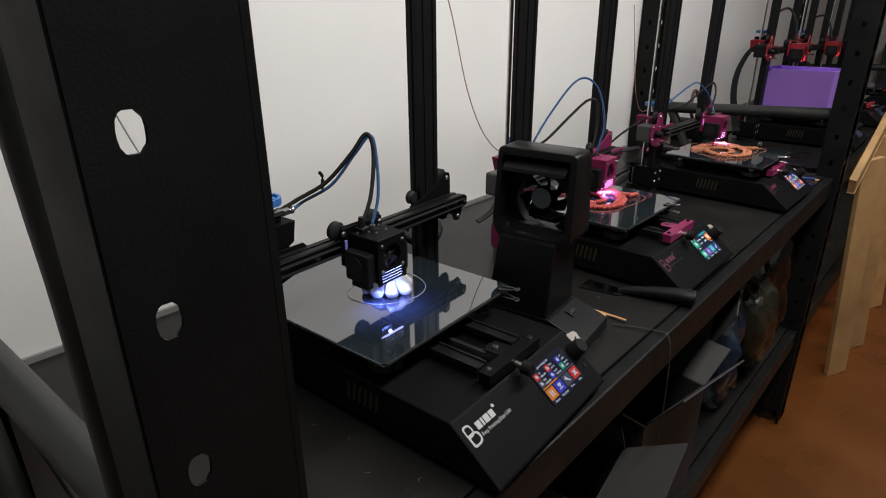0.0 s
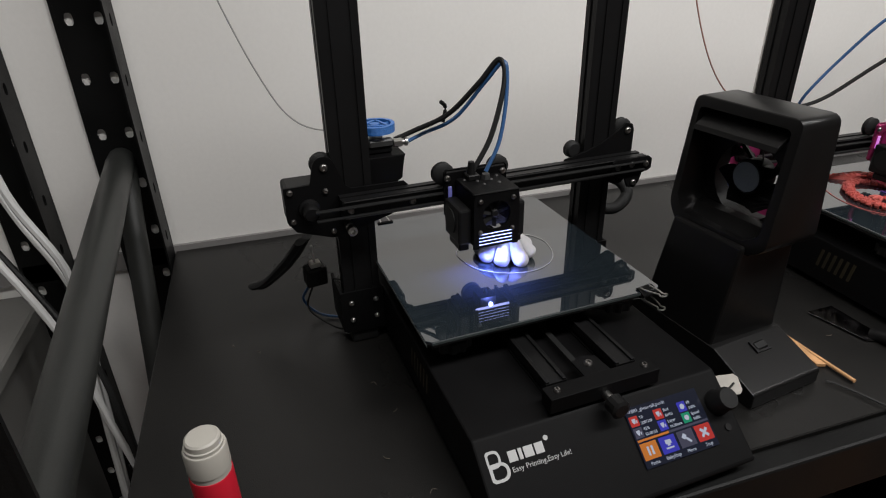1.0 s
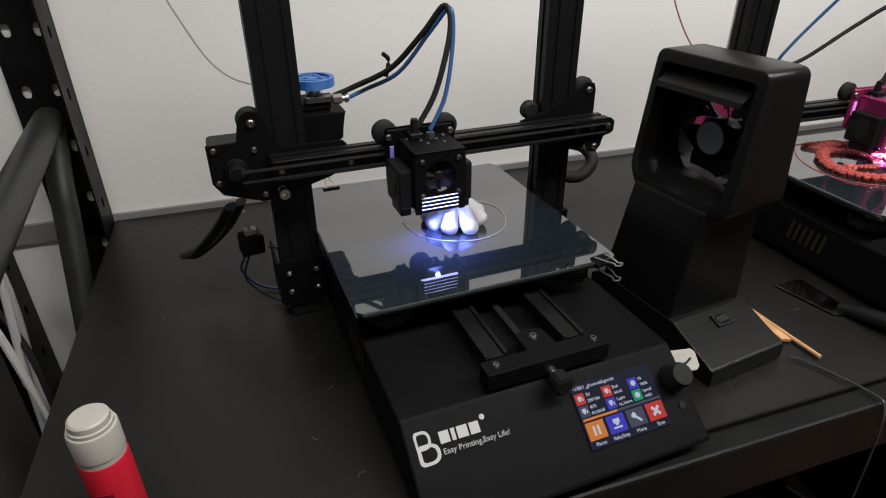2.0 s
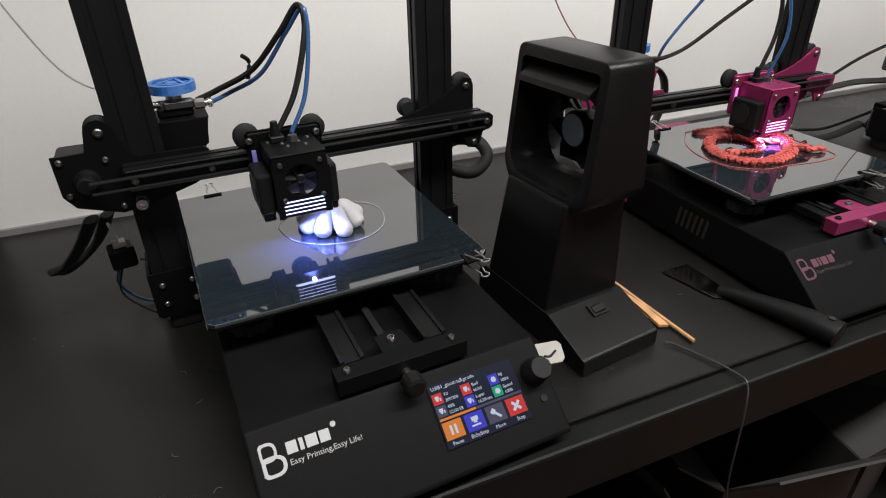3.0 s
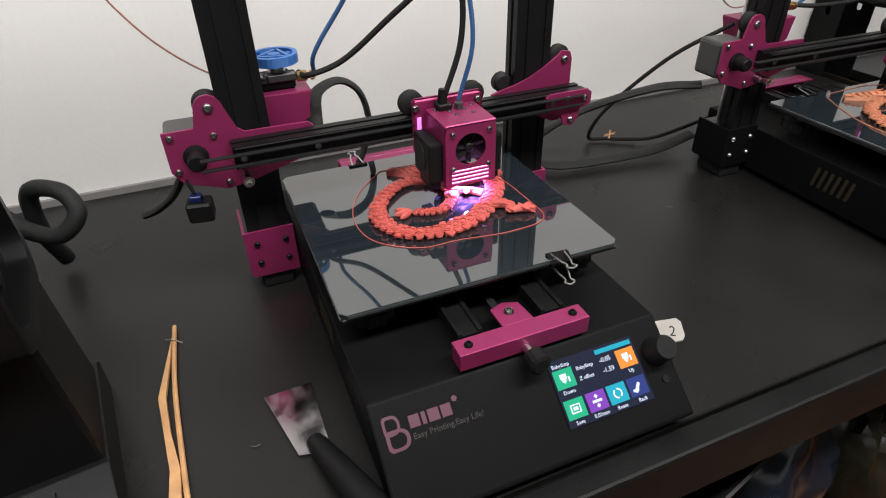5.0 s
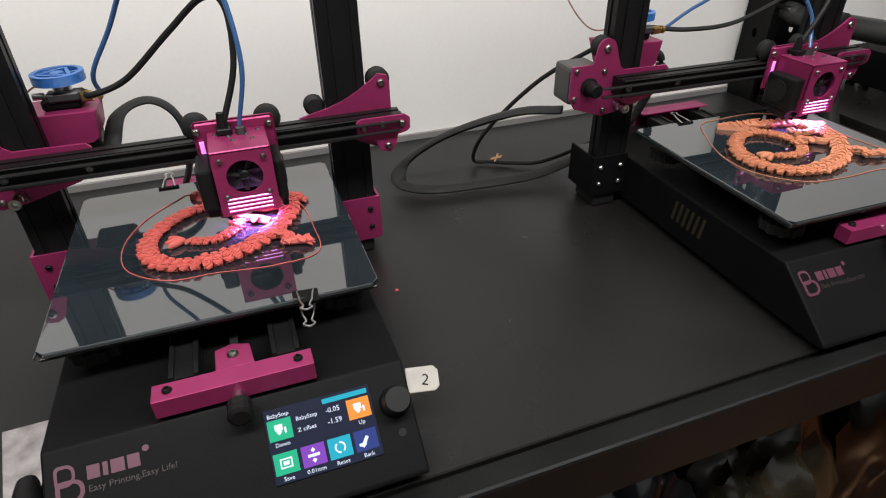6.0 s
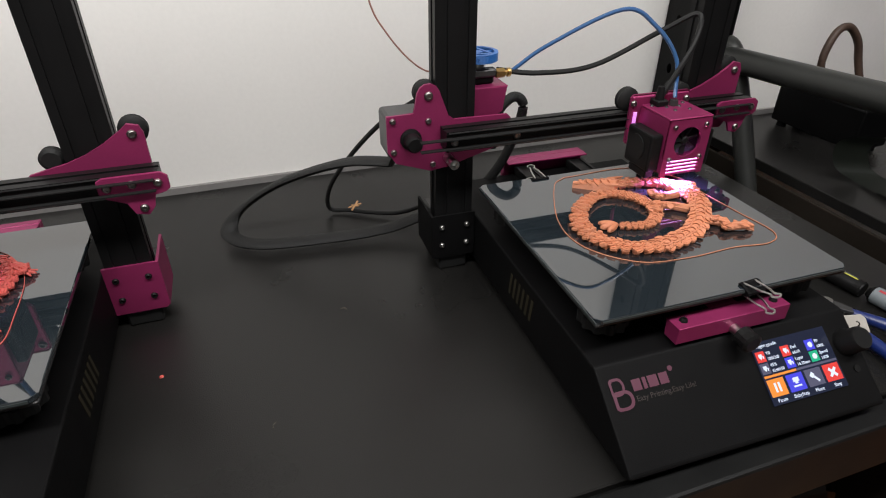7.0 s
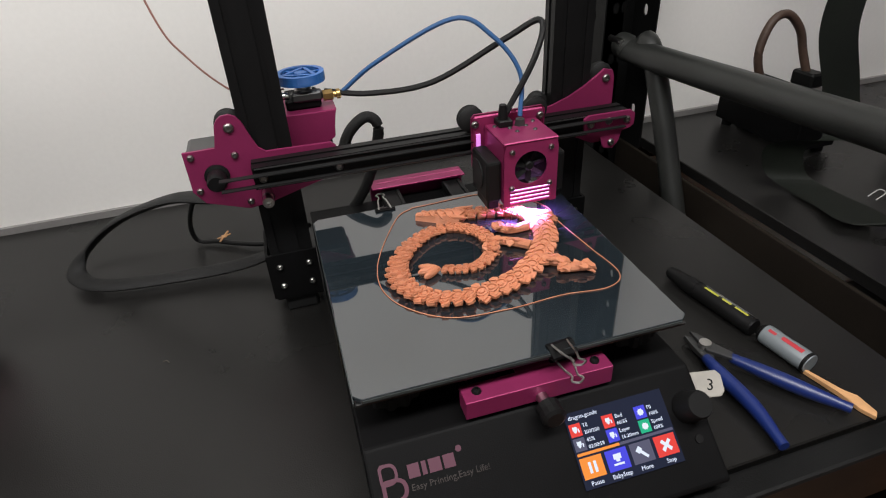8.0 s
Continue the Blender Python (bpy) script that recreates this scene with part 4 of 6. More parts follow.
    for (x0, x1, w0, w1, za, zb) in ((-0.022, 0.002, 0.010, 0.0085, 0.0, 0.0080), (0.0, 0.026, 0.0080, 0.0040, 0.0, 0.0062), (-0.024, -0.010, 0.0130, 0.0105, 0.002, 0.0092)):
        vs = [bm.verts.new(hm @ Vector(c)) for c in ((x0, -w0, za), (x1, -w1, za), (x1, w1, za), (x0, w0, za), (x0, -w0 * 0.8, zb), (x1, -w1 * 0.7, zb * 0.86), (x1, w1 * 0.7, zb * 0.86), (x0, w0 * 0.8, zb))]
        for f in ((0, 1, 2, 3), (4, 5, 6, 7), (0, 1, 5, 4), (1, 2, 6, 5), (2, 3, 7, 6), (3, 0, 4, 7)):
            bm.faces.new([vs[k] for k in f])
    for s in (-1, 1):
        rod(hm @ Vector((-0.016, s * 0.008, 0.007)), hm @ Vector((-0.034, s * 0.013, 0.009)), 0.0026, 6, 0.0006, bm)
    for k in range(5):
        # overlapping brow and cheek plates, smaller towards the snout
        f = 1 - 0.55 * k / 4
        kx = -0.021 + 0.0095 * k
        for sd in (-1, 1):
            prism([(0.0065 * f, sd * 0.0010 * f), (0.0030 * f, sd * 0.0075 * f), (-0.0055 * f, sd * 0.0125 * f), (-0.0025 * f, sd * 0.0060 * f), (-0.0060 * f, sd * 0.0010 * f)], "z", 0.0, 0.0022 * f, bm=bm,
                  m=hm @ Matrix.Translation((kx, 0, 0.0060 + 0.0026 * f)) @ pose(0, 0, 0, sd * -16, -10 + rnd.uniform(-5, 5), rnd.uniform(-6, 6)))
    for k in range(16):
        kx, ky = -0.024 + 0.003 * k, rnd.uniform(-0.8, 0.8)
        wd = 0.0105 - 0.0068 * k / 15
        bmesh.ops.create_icosphere(bm, subdivisions=2, radius=1, matrix=hm @ Matrix.Translation((kx, ky * wd, 0.0072 - 0.0022 * k / 15)) @ pose(0, 0, 0, 0, 0, rnd.uniform(-60, 60)) @ Matrix.Diagonal((0.0042, 0.0020, 0.0018, 1)))
    bmesh.ops.create_icosphere(bm, subdivisions=2, radius=1, matrix=hm @ Matrix.Translation((-0.021, 0, 0.004)) @ Matrix.Diagonal((0.009, 0.011, 0.0055, 1)))
    # tail fin
    for a in (-125, -90, -55):
        bmesh.ops.create_icosphere(bm, subdivisions=2, radius=1, matrix=Matrix.Translation((-0.168 + ox, 1.507 + oy, z0 + 0.004)) @ pose(0, 0, 0, 0, 0, a) @ Matrix.Translation((0.007, 0, 0)) @ Matrix.Diagonal((0.0100, 0.0034, 0.0036, 1)))
    # legs with feet
    for pts in (((-0.152, 1.584), (-0.143, 1.595), (-0.135, 1.603), (-0.128, 1.600), (-0.125, 1.610), (-0.123, 1.616)),
                ((-0.172, 1.590), (-0.184, 1.578), (-0.190, 1.565), (-0.178, 1.556)),
                ((-0.206, 1.600), (-0.205, 1.584), (-0.213, 1.574)),
                ((-0.226, 1.614), (-0.220, 1.622), (-0.214, 1.624))):
        path3 = [(x + ox, y + oy, z0 + 0.0044) for x, y in pts]
        tube(path3, lambda t: 0.0050 - 0.0012 * t, 9, 4, bm, flat=0.85)
        for k, (x, y) in enumerate(pts[1:]):
            for q in range(5):
                mq = Matrix.Translation((x + ox + rnd.uniform(-0.004, 0.004), y + oy + rnd.uniform(-0.004, 0.004), z0 + 0.0048 + 0.0030 * rnd.random())) @ pose(0, 0, 0, rnd.uniform(-22, 22), rnd.uniform(-22, 22), rnd.uniform(0, 360))
                prism([(0.0046, 0.0), (0.0018, 0.0030), (-0.0030, 0.0036), (-0.0016, 0.0), (-0.0030, -0.0036), (0.0018, -0.0030)], "z", -0.0010, 0.0012, 0.0004, bm=bm, m=mq)
        ex, ey = pts[-1]
        for a in (-35, 0, 35):
            rod((ex + ox, ey + oy, z0 + 0.004), (ex + ox + 0.009 * math.cos(math.radians(70 + a)), ey + oy + 0.009 * math.sin(math.radians(70 + a)), z0 + 0.002), 0.0026, 6, 0.0008, bm)
    mid = Vector((-0.190 + ox, 1.545 + oy, z0))
    for v in bm.verts:
        v.co = mid + (v.co - mid) * size
        v.co.x = mid.x - 0.06 + (v.co.x - mid.x + 0.06) * depth
        v.co.z = max(v.co.z, z0)
    return solid("figurine", bm, material, label, "figurine", "prints on the beds")


def skirt(name, pts, material, label, z=BED_Z + 0.0005, r=0.0004):
    pts = [(x, y, z) for x, y in pts]
    return solid(name, tube(pts + pts[:1], r, 6, 8), material, label, "filament", smooth=True)


dragon((0.002, 0.004), BED_Z, PRINT_ORANGE, "orange jointed figurine coiled on the dark glass plate")
SK3 = [(-0.286, 1.520), (-0.270, 1.500), (-0.203, 1.468), (-0.155, 1.467), (-0.119, 1.498), (-0.111, 1.543), (-0.112, 1.589), (-0.108, 1.625), (-0.122, 1.643), (-0.163, 1.640), (-0.210, 1.636), (-0.245, 1.636), (-0.285, 1.600)]
skirt("skirt_line", SK3, PRINT_ORANGE, "thin orange filament outline round the figurine")
dragon((-0.052, -0.595), BED_Z, PRINT_CORAL, "coral red jointed figurine coiled on the glass plate", 0.90, 0.96)
skirt("skirt_line", [(-0.320, 0.917), (-0.282, 0.883), (-0.240, 0.867), (-0.199, 0.872), (-0.172, 0.903), (-0.169, 0.939), (-0.163, 0.984), (-0.170, 1.021), (-0.208, 1.025), (-0.268, 1.018), (-0.315, 0.985)], PRINT_CORAL,
      "thin coral filament outline round the figurine")


def ghosts(cx, cy, z0):
    """White lobes round a common centre, flaring where they meet the glass."""
    e = thing("printed_ghosts", pose(cx, cy, z0), "white printed ghost shapes in a ring on the glass plate", "print", "prints on the beds")
    for k in range(8):
        a = 2 * math.pi * k / 8 + 0.25
        r1 = 0.0345 + 0.003 * math.sin(5 * a)
        d = Vector((math.cos(a), math.sin(a) * 1.05, 0))
        top = 0.0200 + 0.0030 * math.sin(7 * a)
        pts = [d * 0.0085 + Vector((0, 0, top)), d * 0.0155 + Vector((0, 0, top - 0.0030)), d * 0.0225 + Vector((0, 0, 0.0095)), d * r1 * 0.90 + Vector((0, 0, 0.0020))]
        bm = tube(pts, lambda t: (0.0056 + 0.0040 * t) * (1.0 if t < 0.76 else math.sqrt(max(0.02, 1 - ((t - 0.76) / 0.245) ** 2))), 14, 9)
        for v in bm.verts:
            v.co.z = max(v.co.z, 0.0)
        part("ghost", bm, PRINT_WHITE, e, smooth=True)
    part("core", lathe([(0.013, 0.0), (0.017, 0.004), (0.016, 0.014), (0.011, 0.0185), (0.004, 0.020)], 20), PRINT_WHITE, e, smooth=True)


ghosts(-0.246, 0.392, BED_Z)
skirt("skirt_line", [(-0.284, 0.352), (-0.262, 0.341), (-0.226, 0.352), (-0.206, 0.382), (-0.205, 0.415), (-0.225, 0.440), (-0.262, 0.448), (-0.288, 0.432), (-0.296, 0.390)], FIL_WHITE, "thin white filament outline round the ghost shapes")


# ---- binder clips that hold the glass ----
def binder_clip(p, x, y, turn, label):
    m = pose(p[0], p[1], 0, 0, 0, p[2]) @ Matrix.Translation((x, y, BED_Z - 0.003)) @ pose(0, 0, 0, 0, 0, turn)
    e = thing("binder_clip", m, label, "clip", "binder clips on the beds")
    part("clip_body", prism([(0.0075, 0.0012), (0.0075, -0.0012), (-0.001, -0.0048), (-0.004, -0.0052), (-0.004, -0.0045), (0.005, 0.0), (-0.004, 0.0036), (-0.004, 0.0044), (-0.001, 0.0050)], "y", -0.0095, 0.0095), BLACK_SHEET, e)
    for s in (-1, 1):
        pts = [(-0.002, -0.006, s * 0.0046), (0.012, -0.0042, s * 0.0062), (0.019, -0.0022, s * 0.0070), (0.0225, -0.0042, s * 0.0075), (0.0250, 0.0, s * 0.0078), (0.0225, 0.0042, s * 0.0075), (0.019, 0.0022, s * 0.0070), (0.012, 0.0042, s * 0.0062), (-0.002, 0.006, s * 0.0046)]
        part("clip_handle", tube(pts, 0.0008, 6, 6, up=(0, 0, 1)), STEEL, e, "bent steel wire handle", smooth=True)
    return e


binder_clip(P1, -0.088, 0.108, 8, "black binder clip with wire handles at the glass edge")
binder_clip(P1, -0.345, -0.088, 180, "black binder clip on the rear edge of the glass")
binder_clip(P2, -0.055, 0.062, -5, "black binder clip with wire handles at the glass edge")
binder_clip(P2, -0.284, -0.040, 180, "black binder clip on the rear edge of the glass")
binder_clip(P3, -0.011, 0.022, 5, "black binder clip with wire handles at the glass edge")
binder_clip(P3, -0.240, -0.050, 180, "black binder clip on the rear edge of the glass")


# ---- hoses, cables and filament ----
def cord(name, pts, r, material, label, category="cable", flat=1.0, seg=8, n=8, group=""):
    return solid(name, tube(pts, r, seg, n, flat=flat), material, label, category, group, smooth=True)


def head_cords(p, gz, hy, black, blue):
    f0 = place(p, -0.284, -0.072, gz + 0.044)
    f1 = place(p, -0.202, hy + 0.004, gz + 0.028)
    f2 = place(p, -0.207, hy - 0.010, gz + 0.026)
    b0 = place(p, -0.290, -0.085, gz + 0.046)
    cord("feed_tube", [f0] + blue + [f1], 0.0021, BLUE_TUBE, "dark blue feed tube arching to the print head", "tube", group="feed tubes")
    cord("head_cable", [b0] + black + [f2], 0.0027, BLACK_TUBE, "black cable arching to the print head", group="head cables")
    solid("cable_boot", rod(f2, (f2[0], f2[1], f2[2] + 0.013), 0.0048, 12, 0.0032), BLACK_PLASTIC, "black rubber boot of the head cable", "cable", smooth=True)


head_cords(P1, 0.177, -0.020, [(-0.318, 0.312, 0.232), (-0.300, 0.345, 0.251), (-0.282, 0.372, 0.284), (-0.272, 0.390, 0.308), (-0.262, 0.392, 0.288), (-0.250, 0.374, 0.238)],
           [(-0.318, 0.322, 0.228), (-0.298, 0.352, 0.247), (-0.280, 0.379, 0.286), (-0.268, 0.394, 0.306), (-0.258, 0.393, 0.278), (-0.246, 0.382, 0.235)])
solid("cable_tie", tube([(-0.303, 0.340, 0.242), (-0.306, 0.344, 0.257), (-0.303, 0.338, 0.264)], 0.0022, 6, 4), BLACK_PLASTIC, "black tie round the hose bundle", "cable tie", smooth=True)
head_cords(P2, 0.158, 0.036, [(-0.335, 0.862, 0.205), (-0.325, 0.895, 0.218), (-0.305, 0.940, 0.258), (-0.288, 0.972, 0.285), (-0.276, 0.988, 0.280), (-0.270, 0.986, 0.235)],
           [(-0.335, 0.870, 0.224), (-0.325, 0.895, 0.262), (-0.30, 0.930, 0.318), (-0.285, 0.960, 0.328), (-0.27, 0.985, 0.300), (-0.258, 0.992, 0.240)])
head_cords(P3, 0.161, 0.067, [(-0.325, 1.500, 0.205), (-0.310, 1.555, 0.212), (-0.290, 1.615, 0.246), (-0.275, 1.642, 0.262), (-0.262, 1.632, 0.236)],
           [(-0.325, 1.508, 0.232), (-0.300, 1.572, 0.266), (-0.285, 1.602, 0.252), (-0.270, 1.622, 0.222)])
cord("filament", [(-0.37, 0.085, 0.52), (-0.36, 0.117, 0.418), (-0.36, 0.158, 0.300), (-0.355, 0.195, 0.242), (-0.335, 0.262, 0.230)], 0.0009, FIL_WHITE, "loose white filament running down to the feeder", "filament", seg=6)
cord("filament", [(-0.37, 0.625, 0.52), (-0.36, 0.650, 0.450), (-0.36, 0.690, 0.330), (-0.36, 0.735, 0.250), (-0.36, 0.790, 0.205), (-0.350, 0.820, 0.214)], 0.0009, FIL_PINK, "loose coral filament running down to the feeder", "filament", seg=6)
cord("filament", [(-0.37, 1.305, 0.46), (-0.36, 1.331, 0.296), (-0.36, 1.352, 0.246), (-0.36, 1.390, 0.208), (-0.345, 1.425, 0.214)], 0.0009, FIL_PINK, "loose pale red filament running down to the feeder", "filament", seg=6)

# flat sleeved loom looped on the shelf beside the third printer
cord("cable_loom", [(-0.335, 1.345, 0.125), (-0.37, 1.300, 0.116), (-0.425, 1.235, 0.078), (-0.455, 1.185, 0.036), (-0.440, 1.168, 0.014), (-0.412, 1.198, 0.010), (-0.400, 1.270, 0.010), (-0.392, 1.345, 0.014), (-0.385, 1.400, 0.030)], 0.0105, BRAID,
     "black braided cable loom looped on the shelf", flat=0.4, seg=12)
cord("motor_cable", [(-0.352, 1.395, 0.190), (-0.40, 1.345, 0.140), (-0.455, 1.300, 0.060), (-0.478, 1.292, 0.010), (-0.470, 1.318, 0.005), (-0.452, 1.345, 0.006), (-0.430, 1.380, 0.012), (-0.385, 1.425, 0.05)], 0.0028, BLACK_TUBE, "thin black motor cable lying on the shelf")
TIE = bmesh.new()
for a in (20, 75, 140):
    box(-0.009, 0.009, -0.0011, 0.0011, 0, 0.001, bm=TIE, m=Matrix.Translation((-0.470, 1.325, 0.010)) @ pose(0, 0, 0, 0, -18, a))
solid("twist_tie", TIE, WOOD, "tan paper twist tie round a thin cable", "twist tie")
cord("cable_loom", [(-0.345, 0.862, 0.150), (-0.375, 0.872, 0.172), (-0.385, 0.900, 0.180), (-0.385, 0.922, 0.162), (-0.385, 0.926, 0.120), (-0.39, 0.900, 0.06), (-0.40, 0.86, 0.013)], 0.0085, BRAID, "black braided loom arching behind the printer", flat=0.4, seg=12)
cord("cable_loom", [(-0.350, 1.462, 0.120), (-0.375, 1.480, 0.150), (-0.380, 1.502, 0.164), (-0.378, 1.512, 0.146), (-0.385, 1.49, 0.08), (-0.40, 1.44, 0.013)], 0.0058, BRAID, "black braided loom arching behind the printer", seg=12)
cord("cable_loom", [(-0.40, 0.560, 0.10), (-0.385, 0.585, 0.080), (-0.372, 0.612, 0.076), (-0.375, 0.632, 0.094), (-0.39, 0.622, 0.112), (-0.41, 0.592, 0.108), (-0.42, 0.585, 0.06), (-0.44, 0.59, 0.012)], 0.0085, BRAID, "black cable loop between two printers", seg=10)
cord("cable_loom", [(-0.298, 0.176, 0.130), (-0.315, 0.158, 0.100), (-0.335, 0.135, 0.070), (-0.345, 0.120, 0.060), (-0.350, 0.135, 0.060), (-0.345, 0.165, 0.085), (-0.330, 0.185, 0.120)], 0.0085, BRAID, "black flat loom hanging under the motor", flat=0.5, seg=10)
SW = thing("limit_switch", pose(-0.318, 0.188, 0.066, 0, 8, 12), "small black switch with a white plug, hanging by wires", "switch")
part("switch_body", box(-0.009, 0.009, -0.012, 0.012, 0, 0.024, 0.002), BLACK_PLASTIC, SW)
part("plug", box(-0.005, 0.005, -0.006, 0.006, 0.024, 0.030, 0.0008), WHITE_PLASTIC, SW, "white plug")
part("wires", tube([(0, 0, 0.030), (0.002, -0.002, 0.040), (0.006, -0.004, 0.056)], 0.0016, 6, 5), WHITE_CABLE, SW)
cord("thin_wire", [(-0.318, 0.185, 0.066), (-0.325, 0.176, 0.03), (-0.315, 0.200, 0.006), (-0.300, 0.222, 0.004)], 0.0012, BLACK_TUBE, "thin black wire hanging to the shelf", seg=6)
cord("thin_wire", [(-0.325, 0.180, 0.060), (-0.345, 0.172, 0.030), (-0.345, 0.190, 0.006), (-0.33, 0.225, 0.003), (-0.325, 0.245, 0.003)], 0.0016, BLUE_TUBE, "thin blue tube end hanging to the shelf", seg=6)
cord("thin_wire", [(-0.300, 0.205, 0.078), (-0.30, 0.222, 0.074), (-0.31, 0.24, 0.073)], 0.0010, BLACK_TUBE, "short black wire by the upright", seg=6)


cord("cable_loom", [(-0.318, 0.735, 0.138), (-0.322, 0.722, 0.118), (-0.330, 0.706, 0.104), (-0.336, 0.694, 0.098)], 0.0070, BRAID, "black flat loom end hanging under the second motor", flat=0.55, seg=10)
SW2 = thing("limit_switch", pose(-0.306, 0.742, 0.098, 0, 6, -10), "small black switch with a blue plug under the magenta motor plate", "switch")
part("switch_body", box(-0.009, 0.009, -0.010, 0.012, 0, 0.020, 0.002), BLACK_PLASTIC, SW2)
part("plug", box(-0.004, 0.004, -0.005, 0.005, 0.020, 0.026, 0.0008), BLUE_GRIP, SW2, "blue plug")
part("wires", tube([(0, 0, 0.026), (-0.003, -0.003, 0.034), (-0.008, -0.006, 0.046)], 0.0018, 6, 5), BLACK_TUBE, SW2)


# ---- fan tower between the first two printers ----
def holed(outer, inner, axis, a0, a1, nn=40, bm=None):
    """A plate with an outer outline and a star-shaped hole through it; inner gives the hole's radius by angle."""
    bm = bm or bmesh.new()
    cx = sum(p[0] for p in outer) / len(outer)
    cy = sum(p[1] for p in outer) / len(outer)
    put = {"x": lambda p, a: (a, p[0], p[1]), "y": lambda p, a: (p[0], a, p[1]), "z": lambda p, a: (p[0], p[1], a)}[axis]
    angles = sorted([math.atan2(p[1] - cy, p[0] - cx) for p in outer] + [-math.pi + 2 * math.pi * k / nn for k in range(nn)])
    angles = [a for k, a in enumerate(angles) if k == 0 or a - angles[k - 1] > 1e-4]
    o, i = [], []
    for a in angles:
        d = Vector((math.cos(a), math.sin(a)))
        best = 1e9
        for p, q in zip(outer, outer[1:] + outer[:1]):
            e = Vector((q[0] - p[0], q[1] - p[1]))
            w = Vector((p[0] - cx, p[1] - cy))
            den = d.x * e.y - d.y * e.x
            if abs(den) > 1e-12:
                t = (w.x * e.y - w.y * e.x) / den
                s = (w.x * d.y - w.y * d.x) / den
                if t > 0 and -1e-6 <= s <= 1 + 1e-6:
                    best = min(best, t)
        o.append((cx + d.x * best, cy + d.y * best))
        r = inner(a)
        i.append((cx + d.x * r, cy + d.y * r))
    rings = [[bm.verts.new(put(p, a)) for p in ring] for a in (a0, a1) for ring in (o, i)]
    n = len(angles)
    for k in range(n):
        j = (k + 1) % n
        bm.faces.new((rings[0][k], rings[0][j], rings[1][j], rings[1][k]))
        bm.faces.new((rings[2][k], rings[2][j], rings[3][j], rings[3][k]))
        bm.faces.new((rings[0][k], rings[0][j], rings[2][j], rings[2][k]))
        bm.faces.new((rings[1][k], rings[1][j], rings[3][j], rings[3][k]))
    return bm


def rounded_rect(w, h, p=5):
    def r(a):
        return 1 / ((abs(math.cos(a)) / w) ** p + (abs(math.sin(a)) / h) ** p) ** (1 / p)
    return r


FAN = thing("fan_tower", pose(-0.160, 0.600, 0, 0, 0, 7.5), "black printed fan tower standing between two printers", "fan")


def rounded(poly, r, n=4):
    """The outline with each corner turned into a short arc."""
    out = []
    for k, p in enumerate(poly):
        a, b = Vector(poly[k - 1]), Vector(poly[(k + 1) % len(poly)])
        p = Vector(p)
        q0, q1 = p + (a - p).normalized() * r, p + (b - p).normalized() * r
        for i in range(n + 1):
            t = i / n
            out.append(tuple((1 - t) ** 2 * q0 + 2 * t * (1 - t) * p + t * t * q1))
    return out


HEAD_OUT = rounded([(-0.051, 0.272), (0.0690, 0.271), (0.0730, 0.149), (0.046, 0.136), (-0.033, 0.138), (-0.050, 0.158)], 0.010)
HEAD_IN = rounded([(-0.043, 0.261), (0.0600, 0.261), (0.0625, 0.162), (0.046, 0.151), (-0.028, 0.153), (-0.041, 0.167)], 0.006)


def fan_head():
    """A hollow head that flares downwards, its open side leaning back."""
    bm = bmesh.new()
    near = lambda z: -0.0135 - 0.0150 * (0.272 - z) / 0.115
    far = lambda z: 0.0355 + 0.0055 * (0.272 - z) / 0.115
    rings = []
    for ring in (HEAD_OUT, HEAD_IN):
        rings.append([bm.verts.new((u, near(z), z)) for u, z in ring])
        rings.append([bm.verts.new((u, far(z), z)) for u, z in ring])
    n = len(HEAD_OUT)
    for a, b in ((0, 1), (0, 2), (2, 3), (1, 3)):
        for k in range(n):
            j = (k + 1) % n
            bm.faces.new((rings[a][k], rings[a][j], rings[b][j], rings[b][k]))
    edges = [e for e in bm.edges if e.verts[0] in rings[0] and e.verts[1] in rings[0]] + [e for e in bm.edges if e.verts[0] in rings[1] and e.verts[1] in rings[1]]
    bmesh.ops.bevel(bm, geom=edges, offset=0.0016, segments=2, affect="EDGES", profile=0.5)
    return bm


def loft(lo, hi, bevel=0.0):
    """A block between two four-sided outlines, each a list of x, y, z."""
    bm = bmesh.new()
    a, b = [bm.verts.new(v) for v in lo], [bm.verts.new(v) for v in hi]
    bm.faces.new(a), bm.faces.new(b)
    for k in range(4):
        bm.faces.new((a[k], a[(k + 1) % 4], b[(k + 1) % 4], b[k]))
    if bevel:
        bmesh.ops.bevel(bm, geom=bm.edges[:], offset=bevel, segments=2, affect="EDGES", profile=0.5)
    return bm


part("head_shell", fan_head(), PRINT_BLACK, FAN, smooth=True)
part("hood", prism([(-0.0230, 0.2395), (-0.0210, 0.2445), (0.003, 0.2610), (0.003, 0.2560)], "x", -0.0395, 0.0550, 0.0004), PRINT_BLACK, FAN)
part("sill", prism([(-0.0295, 0.1435), (-0.0280, 0.1475), (-0.004, 0.1600), (0.010, 0.1600), (0.010, 0.140), (-0.0295, 0.140)], "x", -0.0360, 0.0585, 0.0008), PRINT_BLACK, FAN)
part("neck", loft([(-0.046, -0.0475, 0.034), (0.0520, -0.0475, 0.034), (0.0540, 0.0450, 0.034), (-0.046, 0.0450, 0.034)],
                  [(-0.034, -0.0345, 0.148), (0.0540, -0.0345, 0.148), (0.0540, 0.0395, 0.148), (-0.034, 0.0395, 0.148)], 0.003), PRINT_BLACK, FAN)
part("pedestal", prism([(-0.062, 0.0), (0.110, 0.0), (0.112, 0.002), (0.112, 0.0165), (0.110, 0.0185), (0.058, 0.0385), (-0.050, 0.0385), (-0.062, 0.030)], "y", -0.0480, 0.0470, 0.0010), PRINT_BLACK, FAN)
